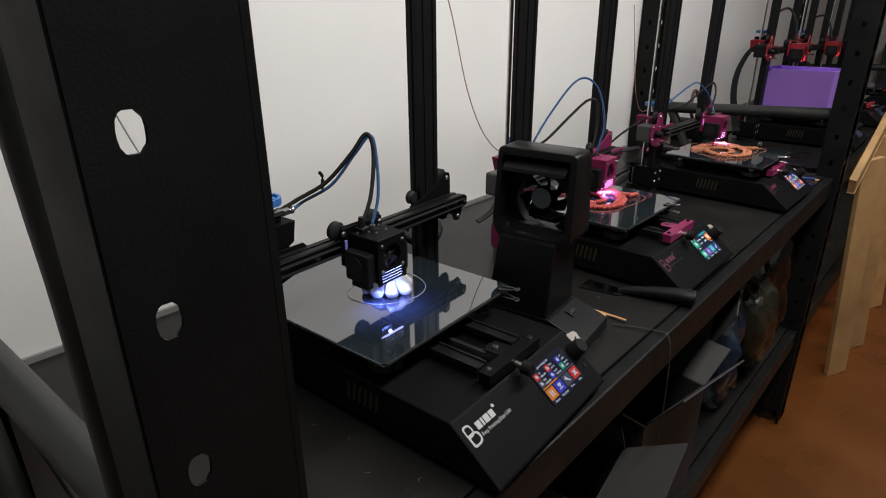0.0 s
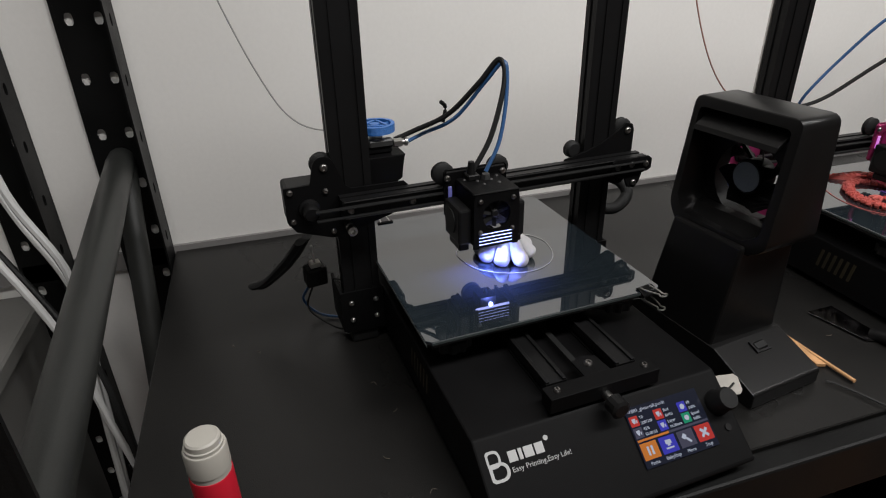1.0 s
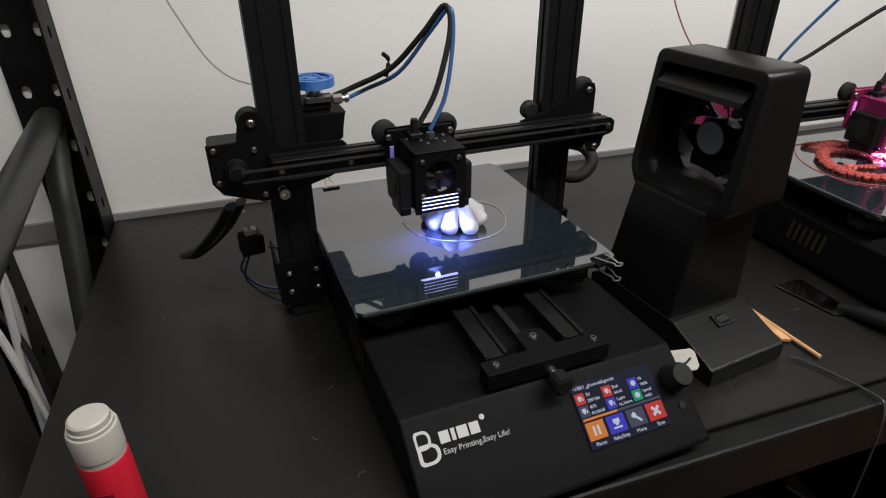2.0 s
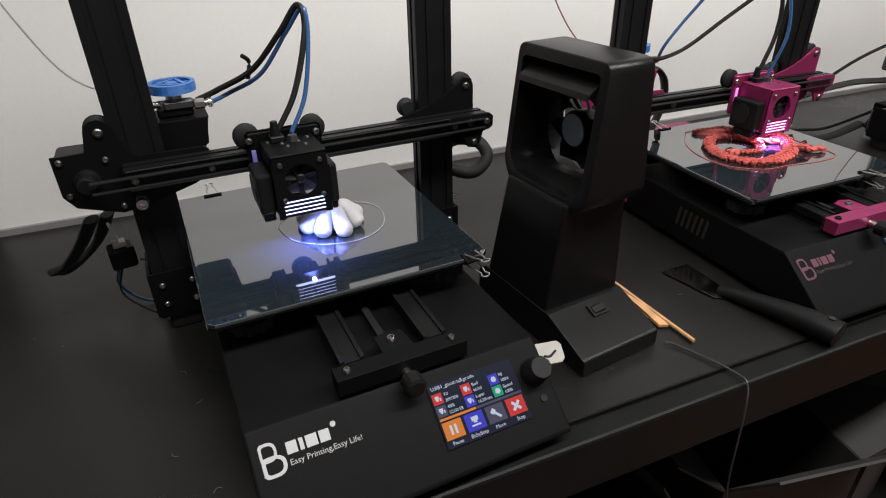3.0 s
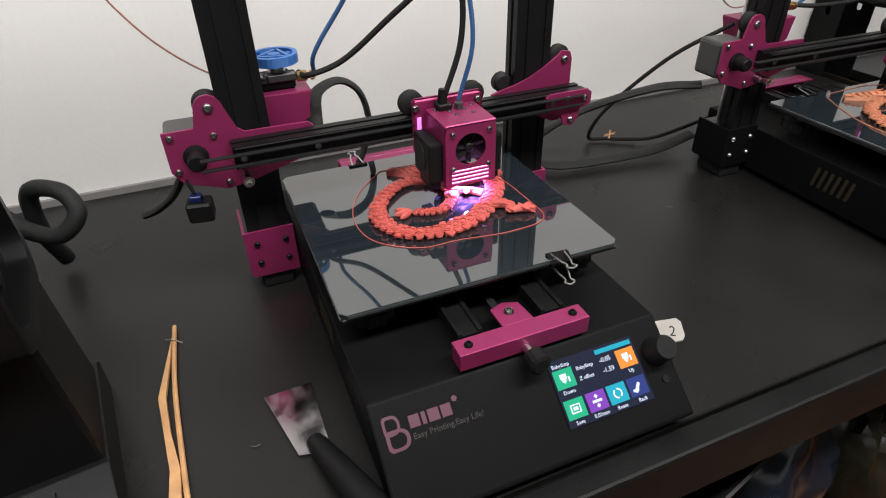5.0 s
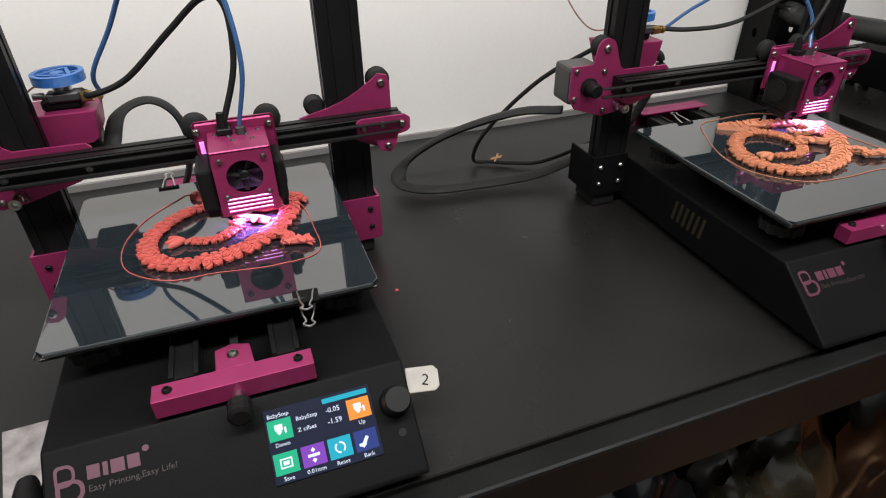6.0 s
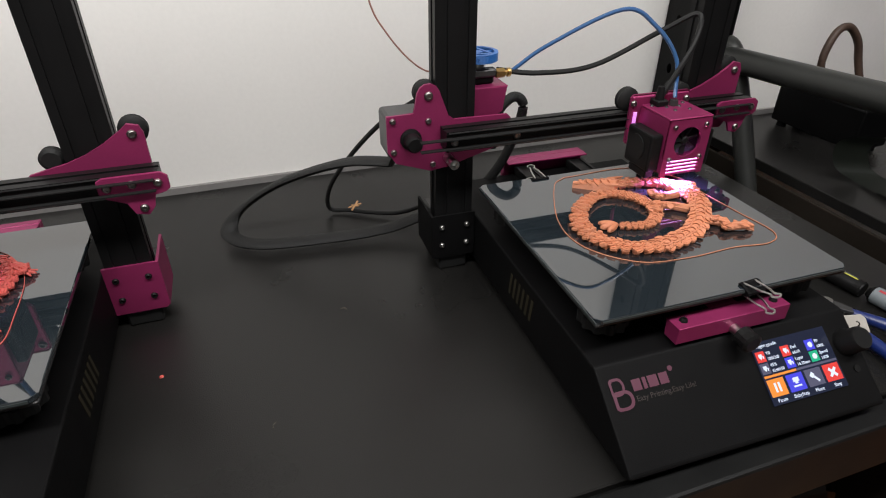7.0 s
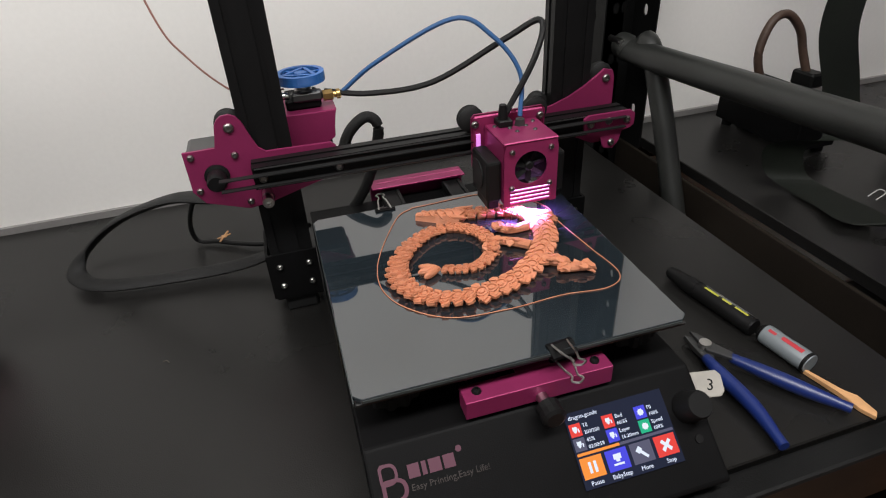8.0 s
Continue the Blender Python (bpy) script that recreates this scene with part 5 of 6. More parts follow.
SLOPE = Matrix.Translation((0.071, 0.004, 0.0338)) @ pose(0, 0, 0, 0, 21, 0)
part("switch_frame", moved(holed([(-0.007, -0.010), (0.007, -0.010), (0.007, 0.010), (-0.007, 0.010)], rounded_rect(0.0048, 0.0078), "z", -0.002, 0.0020), SLOPE), BLACK_PLASTIC, FAN)
part("switch_rocker", box(-0.0045, 0.0045, -0.0074, 0.0074, -0.001, 0.0030, 0.0012, m=SLOPE @ pose(0, 0, 0, 8, 0, 0)), BLACK_PLASTIC, FAN)
FC = Matrix.Translation((0.0107, 0.018, 0.199)) @ pose(0, 0, 0, 90, 0, 0)
part("fan_frame", holed([(u * 0.995, z) for u, z in HEAD_IN], lambda a: 0.0395, "y", 0.010, 0.028), BLACK_PLASTIC, FAN)
part("fan_hub", moved(lathe([(0.0165, -0.009), (0.0175, -0.006), (0.0175, 0.010), (0.0160, 0.0125)], 28), FC), BLACK_PLASTIC, FAN, smooth=True)
part("hub_label", moved(lathe([(0.0150, 0.0127), (0.0148, 0.0131)], 28), FC), mat("grey_blue_label", (0.10, 0.13, 0.15), 0.35, stain=0.2, grain=0.1), FAN, "grey round label on the hub")
for a in (20, 140, 260):
    part("fan_strut", box(0.016, 0.041, -0.0022, 0.0022, -0.011, -0.008, m=FC @ pose(0, 0, 0, 0, 0, a)), BLACK_PLASTIC, FAN)
for k in range(7):
    bl = bmesh.new()
    n = 6
    va, vb = [], []
    for j in range(n):
        r = 0.0172 + 0.0205 * j / (n - 1)
        sweep = 0.55 * j / (n - 1)
        va.append(bl.verts.new((r * math.cos(sweep), r * math.sin(sweep), 0.008)))
        vb.append(bl.verts.new((r * math.cos(sweep + 0.62), r * math.sin(sweep + 0.62), -0.006)))
    for j in range(n - 1):
        bl.faces.new((va[j], va[j + 1], vb[j + 1], vb[j]))
    r = bmesh.ops.solidify(bl, geom=list(bl.faces), thickness=0.0012)
    part("fan_blade", moved(bl, FC @ pose(0, 0, 0, 0, 0, 360 / 7 * k)), BLACK_PLASTIC, FAN)
cord("fan_wire", [(-0.050, 0.668, 0.004), (-0.045, 0.675, 0.003), (-0.017, 0.688, 0.003), (0.010, 0.697, 0.003), (0.026, 0.696, 0.001), (0.034, 0.692, -0.03), (0.034, 0.70, -0.12), (0.02, 0.74, -0.22)], 0.0011, mat("grey_wire", (0.035, 0.035, 0.035), 0.4, stain=0.1, grain=0.1), "thin grey wire running over the shelf edge", seg=6)


# ---- loose things on the shelf ----
CARD_PLASTIC = mat("worn_white_plastic", (0.30, 0.28, 0.25), 0.5, stain=0.12, stain_scale=60, grain=0.05)


def memory_card(p, mark, label):
    m = pose(p[0], p[1], 0, 0, 0, p[2]) @ FACE @ Matrix.Translation((0.1195, -0.0155, -0.010)) @ pose(0, 0, 0, 0, 0, -8)
    e = thing("memory_card_adapter", m, label, "memory card", "white card adapters")
    part("card_body", prism([(0, -0.0095), (0.0215, -0.0095), (0.0250, -0.006), (0.0250, 0.006), (0.0215, 0.0095), (0, 0.0095)], "z", 0, 0.0045, 0.0008), CARD_PLASTIC, e)
    if mark:
        part("mark", lettering(mark, 0.012, Matrix.Translation((0.0135, -0.0045, 0.0046)) @ pose(0, 0, 0, 0, 0, -14), align="CENTER"), BLACK_PLASTIC, e, "handwritten black mark")
    else:
        part("mark", tube([(0.006, -0.002, 0.0048), (0.011, -0.003, 0.0048), (0.018, 0.001, 0.0048)], 0.0010, 6, 5), BLACK_PLASTIC, e, "short black mark")
    return e


memory_card(P1, "", "white card adapter with a dark slot in the printer's side")
memory_card(P2, "2", "white card adapter with a handwritten black mark")
memory_card(P3, "3", "off-white card adapter with a handwritten black figure")


def glue_stick():
    e = thing("glue_stick", pose(-0.057, 0.083, 0), "red glue stick with a white ridged cap, standing upright", "glue stick")
    part("barrel", lathe([(0.0148, 0.0), (0.0155, 0.002), (0.0155, 0.072), (0.0150, 0.074)], 28), RED_LABEL, e, "red printed barrel", smooth=True)
    part("collar", lathe([(0.0146, 0.074), (0.0146, 0.079)], 28), WHITE_PLASTIC, e, smooth=True)
    part("cap", lathe([(0.0152, 0.079), (0.0152, 0.097), (0.0146, 0.0985), (0.0135, 0.0988), (0.0135, 0.1015), (0.0125, 0.1020), (0.0122, 0.1060), (0.0108, 0.1072)], 28), WHITE_PLASTIC, e, "white ridged cap", smooth=True)
    bm = bmesh.new()
    for k in range(4):
        a = math.radians(-20 + 9 * k)
        box(0.0154, 0.0158, -0.0012, 0.0012, 0.030, 0.052, bm=bm, m=pose(0, 0, 0, 0, 0, math.degrees(a)))
    part("label_bars", bm, mat("dark_red_ink", (0.25, 0.005, 0.02), 0.4), e)


glue_stick()


def tweezers():
    e = thing("wooden_tweezers", pose(0, 0, 0), "pale wooden tweezers lying on the shelf", "tweezers")
    z = 0.0015
    part("blade", prism([(-0.268, 0.690), (-0.190, 0.6765), (-0.112, 0.6840), (-0.074, 0.6805), (-0.070, 0.690), (-0.112, 0.6905), (-0.150, 0.6850), (-0.190, 0.6825), (-0.230, 0.6870)], "z", z, z + 0.004, 0.0006), WOOD, e)
    part("arm", tube([(-0.282, 0.692, 0.0035), (-0.200, 0.6895, 0.0035), (-0.112, 0.6925, 0.0035), (-0.041, 0.696, 0.0035)], 0.0021, 8, 6), WOOD, e, smooth=True)
    part("binding", tube([(-0.262, 0.684, 0.006), (-0.258, 0.692, 0.0065), (-0.256, 0.698, 0.003)], 0.0005, 6, 4), STEEL, e)


tweezers()


def scraper():
    e = thing("scraper", pose(0, 0, 0), "black-handled scraper with a smudged steel blade", "scraper")
    part("blade", prism([(-0.158, 0.757), (-0.159, 0.796), (-0.092, 0.796), (-0.086, 0.790), (-0.090, 0.772)], "z", 0.002, 0.0030, 0.0002), mat("scraper_blade", (0.42, 0.40, 0.41), 0.16, metal=1.0, stain=0.35, stain_scale=70, grain=0.1, rough_var=0.1), e, "thin smudged steel blade")
    part("handle", tube([(-0.098, 0.786, 0.004), (-0.078, 0.791, 0.008), (-0.045, 0.801, 0.012), (-0.010, 0.811, 0.0145), (0.012, 0.817, 0.0145), (0.019, 0.819, 0.0140)], lambda t: 0.007 + 0.0075 * min(1, t * 1.5) - 0.005 * max(0, t - 0.93) / 0.07, 14, 8, flat=0.85), BLACK_PLASTIC, e, smooth=True)
    part("hang_hole", rod((0.008, 0.816, 0.0262), (0.008, 0.816, 0.0280), 0.0032, 12), SLOT, e)


scraper()

def marker(a, b, r, body, cap_part, label, bars):
    a, b = Vector(a), Vector(b)
    m = Matrix.Translation(a) @ (b - a).to_track_quat("X", "Z").to_matrix().to_4x4()
    n = (b - a).length
    e = thing("marker_pen", m, label, "pen", "marker pens")
    part("barrel", moved(lathe([(r * 0.97, n * cap_part), (r, n * cap_part + 0.002), (r, n * 0.965), (r * 0.9, n)], 20), pose(0, 0, 0, 0, 90, 0)), body, e, smooth=True)
    part("cap", moved(lathe([(r * 0.55, 0.0), (r * 0.75, 0.003), (r * 0.98, n * cap_part * 0.7), (r * 1.05, n * cap_part)], 20), pose(0, 0, 0, 0, 90, 0)), BLACK_PLASTIC, e, smooth=True)
    part("end_ring", moved(lathe([(r * 1.03, n * 0.93), (r * 1.03, n * 0.985)], 20), pose(0, 0, 0, 0, 90, 0)), BLACK_PLASTIC, e, smooth=True)
    for t0, t1, off, w, m2 in bars:
        bm = bmesh.new()
        for k in range(5):
            aa, bb = off - w / 2 + w * k / 5, off - w / 2 + w * (k + 1) / 5
            q = [(n * t, -r * 1.012 * math.sin(g), r * 1.012 * math.cos(g)) for t, g in ((t0, aa), (t1, aa), (t1, bb), (t0, bb))]
            bm.faces.new([bm.verts.new(v) for v in q])
        part("label_bar", bm, m2, e)
    return e


INK_Y = mat("yellow_ink", (0.45, 0.42, 0.05), 0.4)
INK_G = mat("grey_ink", (0.30, 0.31, 0.31), 0.4)
INK_R = mat("red_ink", (0.40, 0.03, 0.04), 0.4)
marker((-0.215, 1.772, 0.009), (-0.112, 1.788, 0.009), 0.0085, BLACK_PLASTIC, 0.36, "black marker pen with white and yellow print",
       [(0.42, 0.95, -0.55, 0.22, INK_G), (0.44, 0.60, 0.05, 0.30, INK_Y), (0.64, 0.74, 0.05, 0.30, INK_Y), (0.78, 0.92, 0.05, 0.25, INK_Y), (0.45, 0.9, -0.2, 0.1, INK_G)])
marker((-0.108, 1.790, 0.0095), (-0.058, 1.797, 0.0095), 0.0092, mat("pale_barrel", (0.17, 0.19, 0.20), 0.4, stain=0.1, grain=0.05), 0.12, "pale grey marker pen with red print",
       [(0.45, 0.85, 0.25, 0.45, INK_R), (0.2, 0.35, 0.35, 0.3, INK_R), (0.35, 0.6, -0.45, 0.18, BLACK_PLASTIC)])

STK = thing("wooden_stick", pose(0, 0, 0), "flat orange-brown wooden stick with a tapered end", "stick")
part("stick_body", prism([(-0.060, 1.7945), (-0.030, 1.8030), (-0.022, 1.8095), (-0.004, 1.8090), (0.0, 1.8040), (-0.010, 1.8000), (-0.030, 1.7980), (-0.060, 1.7915)], "z", 0.0004, 0.0044, 0.0006), WOOD, STK)


def cutters():
    e = thing("side_cutters", pose(0, 0, 0), "side cutters with blue grips, lying half open", "cutters")
    part("jaw", prism([(-0.126, 1.7235), (-0.124, 1.7265), (-0.108, 1.736), (-0.092, 1.730), (-0.096, 1.722), (-0.110, 1.722)], "z", 0.004, 0.009, 0.0008), GREY_STEEL, e, "steel jaw")
    part("jaw", prism([(-0.126, 1.7290), (-0.120, 1.7335), (-0.104, 1.738), (-0.090, 1.746), (-0.084, 1.740), (-0.100, 1.727)], "z", 0.0092, 0.0125, 0.0006), GREY_STEEL, e, "steel jaw")
    part("rivet", rod((-0.107, 1.7305, 0.009), (-0.107, 1.7305, 0.0145), 0.0052, 16), STEEL, e, smooth=True)
    part("grip", tube([(-0.096, 1.724, 0.0075), (-0.070, 1.722, 0.0085), (-0.035, 1.722, 0.0080), (0.000, 1.716, 0.0075)], lambda t: 0.0042 + 0.0022 * math.sin(math.pi * min(1, t * 1.1)), 12, 8), BLUE_GRIP, e, "blue grip", smooth=True)
    part("grip", tube([(-0.088, 1.743, 0.0085), (-0.060, 1.759, 0.0085), (-0.035, 1.774, 0.0080), (-0.011, 1.790, 0.0075)], lambda t: 0.0042 + 0.0022 * math.sin(math.pi * min(1, t * 1.1)), 12, 8), BLUE_GRIP, e, "blue grip", smooth=True)


cutters()

DEB = bmesh.new()
rnd = random.Random(11)
SPOTS = [(-0.321, 0.086), (-0.292, 0.114), (-0.198, 0.229), (-0.152, 0.236), (-0.10, 0.215), (-0.36, 0.11), (-0.267, 1.273), (-0.14, 1.19), (-0.115, 0.74), (-0.05, 0.25)]
for x, y in SPOTS:
    a = rnd.uniform(0, 180)
    tube([(x, y, 0.0008), (x + 0.004 * math.cos(a), y + 0.004 * math.sin(a), 0.0016), (x + 0.007 * math.cos(a + 0.5), y + 0.007 * math.sin(a + 0.5), 0.0008)], rnd.uniform(0.0002, 0.0004), 5, 3, DEB)
solid("filament_scraps", DEB, mat("scrap_plastic", (0.10, 0.08, 0.06), 0.5), "tiny scraps of filament strewn on the shelf", "scraps", kind="stuff")
solid("print_crumb", lathe([(0.0014, 0), (0.0022, 0.001), (0.0012, 0.002)], 7, Matrix.Translation((-0.2255, 1.100, 0.0))), PRINT_CORAL, "small coral crumb of plastic on the shelf", "scrap")


# ---- second rack: more printers and what stands with them ----
RED_ANO = mat("red_anodised", (0.38, 0.03, 0.04), 0.38, metal=0.5, stain=0.08, grain=0.05)
P4 = (-0.055, 2.410, 0.0)
P5 = (-0.055, 2.960, 0.0)
P6 = (-0.055, 3.500, 0.0)
for p, gz, ps in ((P4, 0.315, -0.02), (P5, 0.30, 0.03), (P6, 0.28, 0.0)):
    printer(*p, RED_ANO, BLACK_SHEET, -0.030, ps, gz, "", LOGO_PINK, LOGO_GOLD, LED_RED, "black desktop printer with dark red fittings and a raised beam", up_top=0.62)


def tub(cx, cy, z0):
    """A tall open purple box with bevelled corners and thick walls."""
    e = thing("purple_box", pose(cx, cy, z0), "tall purple printed box standing on the printer's bed", "box")
    w, d, h, t = 0.118, 0.085, 0.150, 0.004
    out = [(-w, -d + 0.012), (-w + 0.012, -d), (w - 0.012, -d), (w, -d + 0.012), (w, d - 0.012), (w - 0.012, d), (-w + 0.012, d), (-w, d - 0.012)]
    part("wall_shell", holed(out, lambda a: 0.96 / ((abs(math.cos(a)) / (w - t)) ** 7 + (abs(math.sin(a)) / (d - t)) ** 7) ** (1 / 7), "z", 0.003, h), PURPLE, e)
    part("bottom", prism(out, "z", 0.0, 0.003), PURPLE, e)
    part("rib", box(w, w + 0.004, -0.05, 0.05, 0.01, 0.03, 0.001), PURPLE, e)
    part("foot_flange", holed([(x * 1.06, y * 1.08) for x, y in out], lambda a: 0.08, "z", 0.0, 0.006), PURPLE, e)


tub(-0.215, 2.405, BED_Z)
cord("head_hose", [(-0.34, 2.31, 0.375), (-0.33, 2.34, 0.43), (-0.30, 2.385, 0.45), (-0.27, 2.39, 0.40), (-0.26, 2.38, 0.345)], 0.004, BLACK_TUBE, "black hose arching over the raised print head", "tube", group="feed tubes")
cord("head_hose", [(-0.34, 2.87, 0.36), (-0.33, 2.93, 0.41), (-0.30, 2.98, 0.42), (-0.27, 2.99, 0.37), (-0.26, 2.985, 0.33)], 0.004, BLACK_TUBE, "black hose arching over the raised print head", "tube", group="feed tubes")
# wide ribbon that hangs from the raised beam and folds on the shelf
STRAP = bmesh.new()
edge = smooth_path([(-0.332, 2.165, 0.335), (-0.336, 2.100, 0.318), (-0.342, 2.040, 0.265), (-0.343, 2.028, 0.200), (-0.338, 2.052, 0.13), (-0.330, 2.066, 0.075), (-0.322, 2.050, 0.066), (-0.330, 2.012, 0.070), (-0.345, 1.995, 0.056), (-0.342, 2.004, 0.022), (-0.315, 2.020, 0.006), (-0.270, 2.018, 0.006), (-0.225, 2.010, 0.010), (-0.205, 2.040, 0.008), (-0.195, 2.085, 0.006)], 8)
ra, rb = [], []
for i, q in enumerate(edge):
    s = i / len(edge)
    off = Vector((0.004 + 0.045 * max(0.0, s - 0.3), 0.056 - 0.010 * s, 0.006 * math.sin(9 * s) * min(1.0, 2 * s)))
    ra.append(STRAP.verts.new(q))
    rb.append(STRAP.verts.new(q + off))
for i in range(len(edge) - 1):
    STRAP.faces.new((ra[i], ra[i + 1], rb[i + 1], rb[i]))
bmesh.ops.solidify(STRAP, geom=list(STRAP.faces), thickness=0.0025)
solid("ribbon_loom", STRAP, mat("dark_green_ribbon", (0.014, 0.018, 0.013), 0.6, grain=0.25, scale=300, stain=0.2), "wide dark ribbon loom hanging down and folded on the shelf", "cable", smooth=True)
cord("brown_hose", [(-0.480, 2.120, 0.074), (-0.482, 2.098, 0.100), (-0.485, 2.090, 0.135), (-0.488, 2.105, 0.172), (-0.490, 2.132, 0.178), (-0.488, 2.158, 0.155), (-0.485, 2.170, 0.125), (-0.478, 2.180, 0.094)], 0.0060, mat("brown_sleeve", (0.055, 0.032, 0.022), 0.55, grain=0.3, scale=260, stain=0.3, stain_scale=20), "brown-black sleeved hose bent in an arch", "hose", seg=12)
PWR = thing("power_box", pose(0, 0, 0), "black metal power box on rubber feet", "power box")
part("case", box(-0.560, -0.395, 2.105, 2.176, 0.010, 0.074, 0.002), BLACK_SHEET, PWR)
part("grommet", lathe([(0.013, 0.074), (0.013, 0.0765), (0.009, 0.077)], 18, Matrix.Translation((-0.480, 2.120, 0))), RUBBER, PWR, smooth=True)
for x in (-0.545, -0.41):
    for y in (2.118, 2.164):
        part("foot", rod((x, y, 0), (x, y, 0.0105), 0.008, 12), RUBBER, PWR)
part("plug_block", box(-0.495, -0.455, 2.170, 2.195, 0.0745, 0.096, 0.003), BLACK_PLASTIC, PWR)
cord("clear_tie", [(-0.235, 2.050, 0.030), (-0.232, 2.060, 0.038), (-0.228, 2.066, 0.034), (-0.230, 2.058, 0.026)], 0.0007, WHITE_CABLE, "curl of pale plastic tie on the ribbon", "cable tie", seg=6)

# dark sheet with worn print at the front of the second rack's end
BRD = thing("dark_panel", pose(0, 0, 0), "dark brown board standing in the gap between the racks", "board")
BODY = part("board_body", box(-0.604, 0.015, 1.885, 1.952, FLOOR_Z, -0.10, 0.002), mat("dark_brown_card", (0.016, 0.0125, 0.0095), 0.8, spec=0.10, grain=0.15, scale=150, stain=0.25, stain_scale=9), BRD)
# leaf added to hide the bright wall and keep the gap dark
part("raised_leaf", box(-0.604, 0.015, 1.9525, 1.9585, FLOOR_Z, -0.018, 0.001), BODY.data.materials[0], BRD)
bm = bmesh.new()
for k in range(7):
    box(-0.20 + 0.022 * k, -0.186 + 0.022 * k, 1.915, 1.930, -0.0998, -0.0992, bm=bm)
part("print_bars", bm, BLACK_PLASTIC, BRD)

# ---- left of the first rack: white cables and a neighbouring pale panel ----
for k, pts in enumerate(([(-0.50, -0.16, 0.30), (-0.45, -0.13, 0.17), (-0.43, -0.09, 0.06), (-0.42, -0.10, -0.10), (-0.40, -0.11, -0.35)],
                         [(-0.55, -0.20, 0.26), (-0.50, -0.15, 0.13), (-0.47, -0.105, 0.02), (-0.46, -0.11, -0.14), (-0.43, -0.12, -0.4)],
                         [(-0.52, -0.24, 0.20), (-0.46, -0.17, 0.09), (-0.43, -0.12, -0.02), (-0.40, -0.09, -0.15), (-0.36, -0.05, -0.30)])):
    cord("mains_cable", pts, 0.0048, WHITE_CABLE, "white mains cable hanging between two racks", group="hanging mains cables")
cord("black_lead", [(-0.52, -0.20, 0.10), (-0.46, -0.13, 0.0), (-0.42, -0.09, -0.07), (-0.38, -0.07, -0.15), (-0.36, -0.06, -0.24)], 0.004, BLACK_TUBE, "black lead hanging between two racks", group="hanging mains cables")
SIDE_RACK = thing("storage_rack", pose(0, 0, 0), "neighbouring black steel rack, only its slotted post in view", "rack", "black racks along the wall")
rack_post("post", (-0.607, -0.140), 1, -1).parent = SIDE_RACK
CAB = thing("side_cabinet", pose(0, 0, 0), "pale grey cabinet beside the rack", "cabinet")
part("cabinet_body", box(-0.600, -0.10, -0.62, -0.20, FLOOR_Z, -0.06, 0.004), mat("pale_grey_laminate", (0.13, 0.127, 0.12), 0.5, stain=0.08, grain=0.04), CAB)
part("cabinet_top", box(-0.604, -0.09, -0.63, -0.19, -0.06, -0.035, 0.003), mat("pale_top", (0.15, 0.147, 0.138), 0.45, stain=0.1, grain=0.1), CAB)


# ---- under the shelf: cartons and clear bags ----
def carton(x, y, z, w, d, h, turn, flaps, label):
    e = thing("carton", pose(x, y, z, 0, 0, turn), label, "carton", "cartons under the shelf")
    t = 0.003
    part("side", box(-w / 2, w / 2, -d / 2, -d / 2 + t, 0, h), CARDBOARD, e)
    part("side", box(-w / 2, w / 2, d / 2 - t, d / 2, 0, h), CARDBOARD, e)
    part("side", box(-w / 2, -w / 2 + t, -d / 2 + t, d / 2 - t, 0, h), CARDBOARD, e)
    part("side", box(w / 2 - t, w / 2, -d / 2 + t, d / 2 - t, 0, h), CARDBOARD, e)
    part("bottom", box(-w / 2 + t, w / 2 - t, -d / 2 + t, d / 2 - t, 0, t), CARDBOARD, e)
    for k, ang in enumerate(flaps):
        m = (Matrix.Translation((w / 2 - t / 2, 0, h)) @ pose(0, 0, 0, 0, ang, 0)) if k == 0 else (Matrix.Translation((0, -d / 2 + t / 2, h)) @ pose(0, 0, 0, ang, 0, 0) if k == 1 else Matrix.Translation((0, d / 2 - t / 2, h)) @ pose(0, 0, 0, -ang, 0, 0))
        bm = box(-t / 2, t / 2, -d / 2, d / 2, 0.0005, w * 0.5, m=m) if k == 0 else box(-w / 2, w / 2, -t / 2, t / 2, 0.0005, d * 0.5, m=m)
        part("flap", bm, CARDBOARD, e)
    return e


LZ = -0.5
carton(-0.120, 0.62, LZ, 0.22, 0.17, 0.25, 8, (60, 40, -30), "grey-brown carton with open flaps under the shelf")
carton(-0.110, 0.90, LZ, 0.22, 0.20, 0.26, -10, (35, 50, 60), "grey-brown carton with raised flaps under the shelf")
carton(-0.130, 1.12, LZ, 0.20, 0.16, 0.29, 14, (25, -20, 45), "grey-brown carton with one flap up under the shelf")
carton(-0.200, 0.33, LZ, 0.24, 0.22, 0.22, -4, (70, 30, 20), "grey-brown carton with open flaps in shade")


def bag(x, y, z, sx, sy, sz, seed, label, material=BAG_YELLOW):
    """A crumpled clear bag: a ball pushed into creases and flattened at its foot."""
    bm = bmesh.new()
    bmesh.ops.create_icosphere(bm, subdivisions=4, radius=1)
    rr = random.Random(seed)
    off = Vector((rr.uniform(0, 50), rr.uniform(0, 50), rr.uniform(0, 50)))
    for v in bm.verts:
        n = v.co.normalized()
        k = 1 + 0.35 * noise.noise(n * 1.6 + off) + 0.22 * abs(noise.noise(n * 4 + off)) + 0.12 * abs(noise.noise(n * 9 + off)) + 0.05 * abs(noise.noise(n * 19 + off))
        v.co = Vector((x + n.x * sx * k, y + n.y * sy * k, max(z, z + sz + n.z * sz * k)))
    return solid("plastic_bag", bm, material, label, "bag", "clear bags under the shelf", smooth=True)


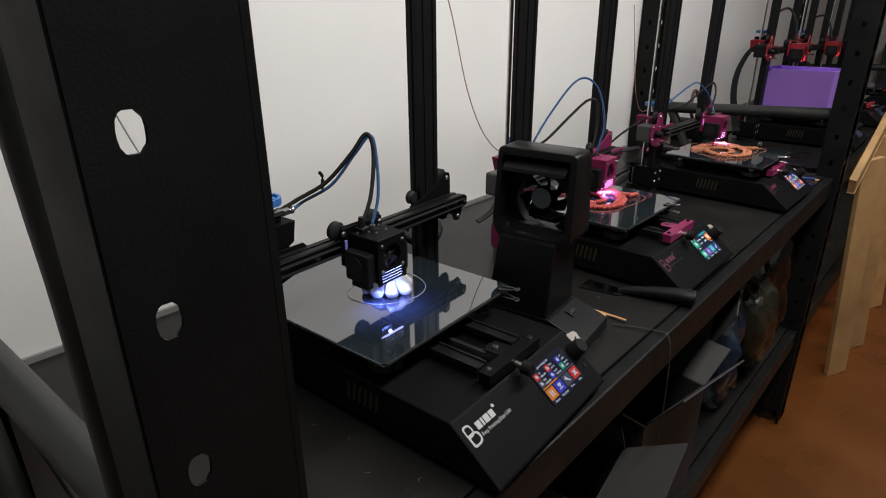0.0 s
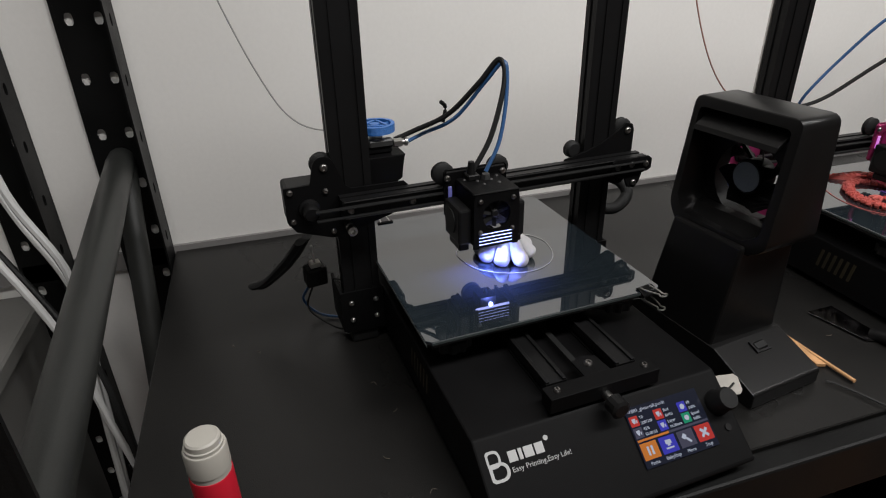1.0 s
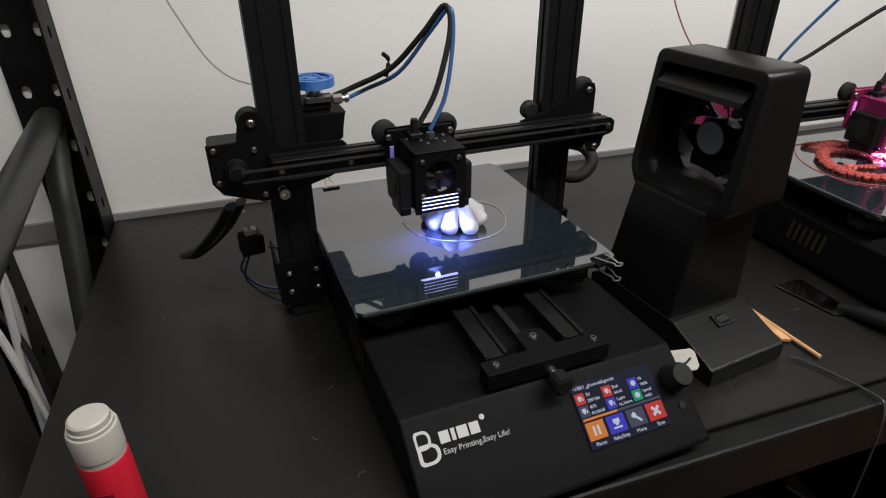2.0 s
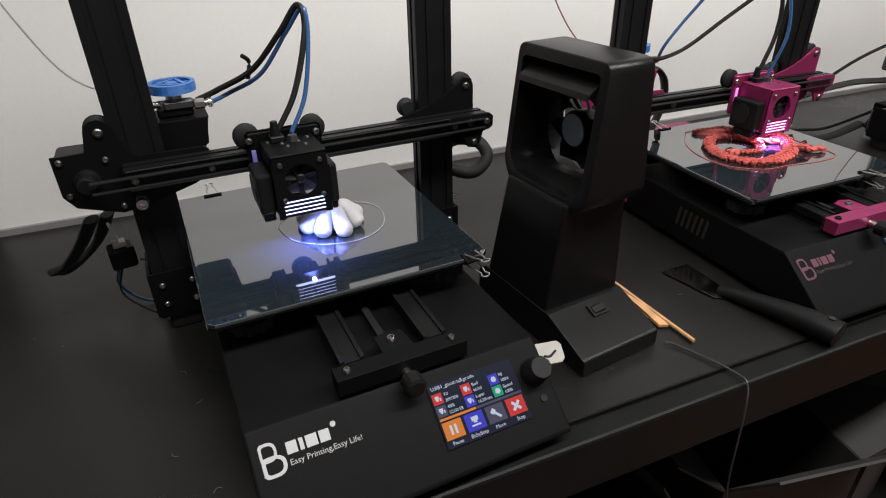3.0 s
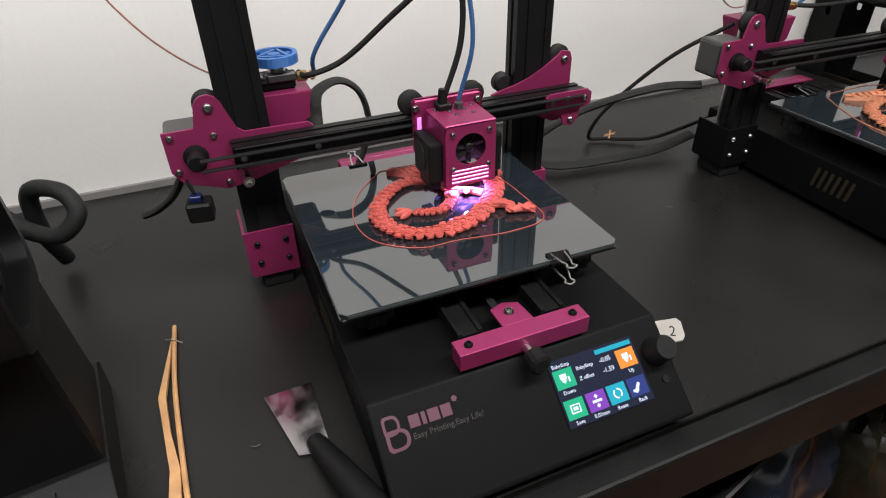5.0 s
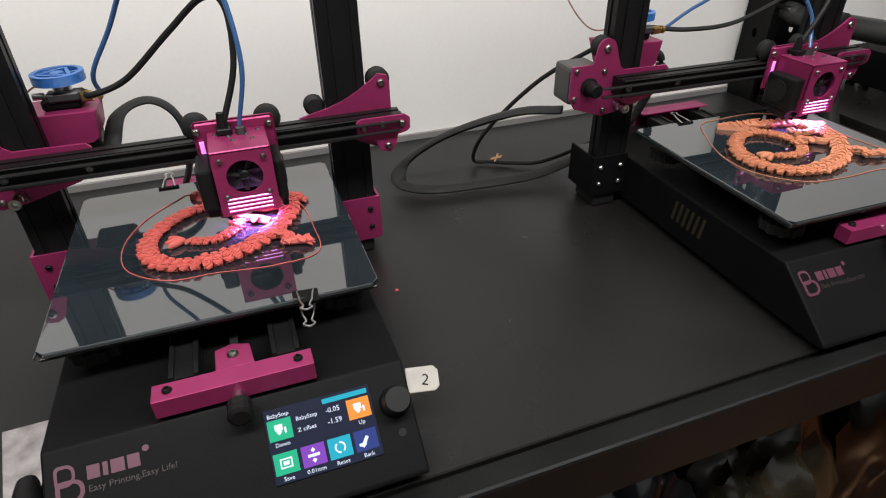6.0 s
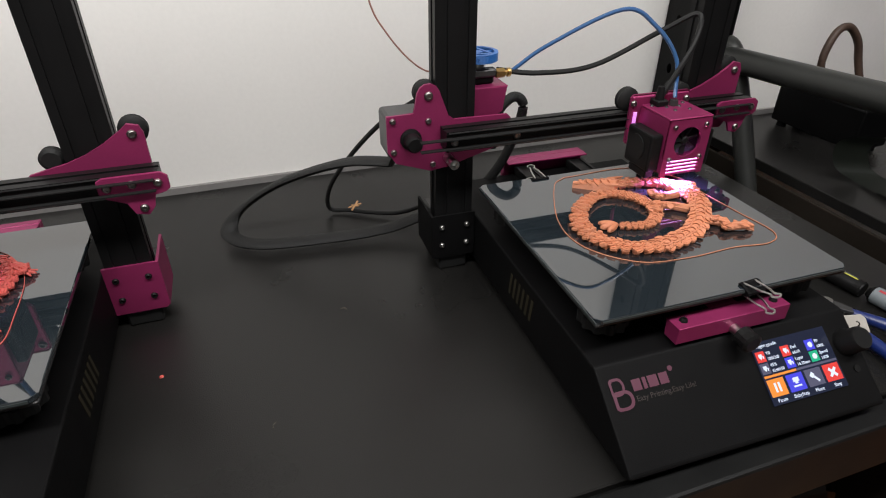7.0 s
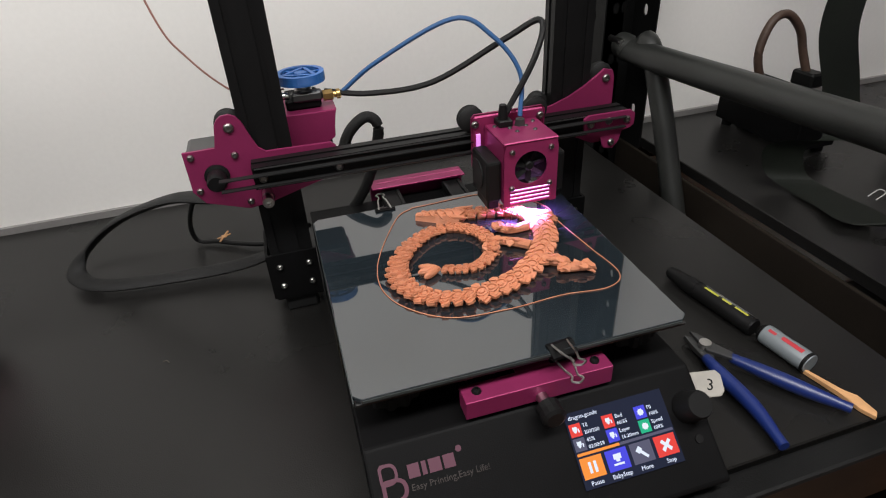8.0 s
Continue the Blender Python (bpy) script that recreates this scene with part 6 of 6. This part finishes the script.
# bag colours hold the shelf's shade; the second is the deeper shaded copy
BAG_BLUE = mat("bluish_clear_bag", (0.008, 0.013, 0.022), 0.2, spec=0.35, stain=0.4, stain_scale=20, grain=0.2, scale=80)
BAG_SHADED = mat("dark_clear_bag", (0.006, 0.0055, 0.005), 0.2, spec=0.3, stain=0.4, stain_scale=24, grain=0.2, scale=80)
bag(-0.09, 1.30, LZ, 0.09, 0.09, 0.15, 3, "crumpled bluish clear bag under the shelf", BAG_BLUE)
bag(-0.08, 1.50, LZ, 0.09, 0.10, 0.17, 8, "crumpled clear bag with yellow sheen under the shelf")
bag(-0.10, 1.72, LZ, 0.09, 0.10, 0.17, 12, "crumpled clear bag, under-shelf shade in its colour", BAG_SHADED)
bag(-0.30, 1.40, LZ, 0.12, 0.14, 0.16, 15, "crumpled clear bag far under the shelf, shade in its colour", BAG_SHADED)
bag(-0.32, 1.72, LZ, 0.12, 0.12, 0.15, 19, "crumpled clear bag in shade under the shelf", BAG_SHADED)
bag(-0.12, 1.41, LZ, 0.05, 0.06, 0.10, 27, "small reddish bag between the clear bags", mat("reddish_bag", (0.07, 0.014, 0.008), 0.3, stain=0.3, stain_scale=20, grain=0.2))

# ---- pine boards against the second rack ----
def plank(a, b, w, t, label):
    a, b = Vector(a), Vector(b)
    m = Matrix.Translation(a) @ (b - a).to_track_quat("Z", "Y").to_matrix().to_4x4()
    return tagged(part("pine_board", box(-t / 2, t / 2, -w / 2, w / 2, 0, (b - a).length, 0.0015, m=m), PINE), label, "board", "boards leaning on the rack")


plank((0.056, 1.99, -0.045), (0.056, 3.10, 0.300), 0.045, 0.018, "long narrow pine board leaning along the rack's front")
plank((0.115, 2.36, FLOOR_Z), (0.062, 2.27, -0.01), 0.09, 0.018, "pine board leaning against the rack, standing on the floor")
plank((0.125, 2.62, FLOOR_Z), (0.062, 2.53, 0.03), 0.11, 0.018, "wide pine board leaning against the rack")
plank((0.130, 3.10, FLOOR_Z), (0.062, 3.00, -0.03), 0.10, 0.018, "weathered pine board leaning against the rack")
# far end of the room
CUP = thing("far_cupboard", pose(0, 0, 0), "dark cupboard against the far wall", "cupboard")
part("cupboard_body", box(-0.30, 1.2, 5.0, 5.55, FLOOR_Z, 0.30, 0.005), mat("dark_cupboard", (0.035, 0.034, 0.033), 0.5, stain=0.15, grain=0.1), CUP)
part("cupboard_door", box(0.46, 1.18, 4.985, 4.999, FLOOR_Z + 0.05, 0.27, 0.003), mat("dark_door", (0.03, 0.032, 0.035), 0.45, stain=0.15, grain=0.1), CUP)
part("cupboard_door", box(-0.28, 0.44, 4.985, 4.999, FLOOR_Z + 0.05, 0.27, 0.003), mat("dark_door_pair", (0.03, 0.032, 0.035), 0.45, stain=0.15, grain=0.1), CUP)
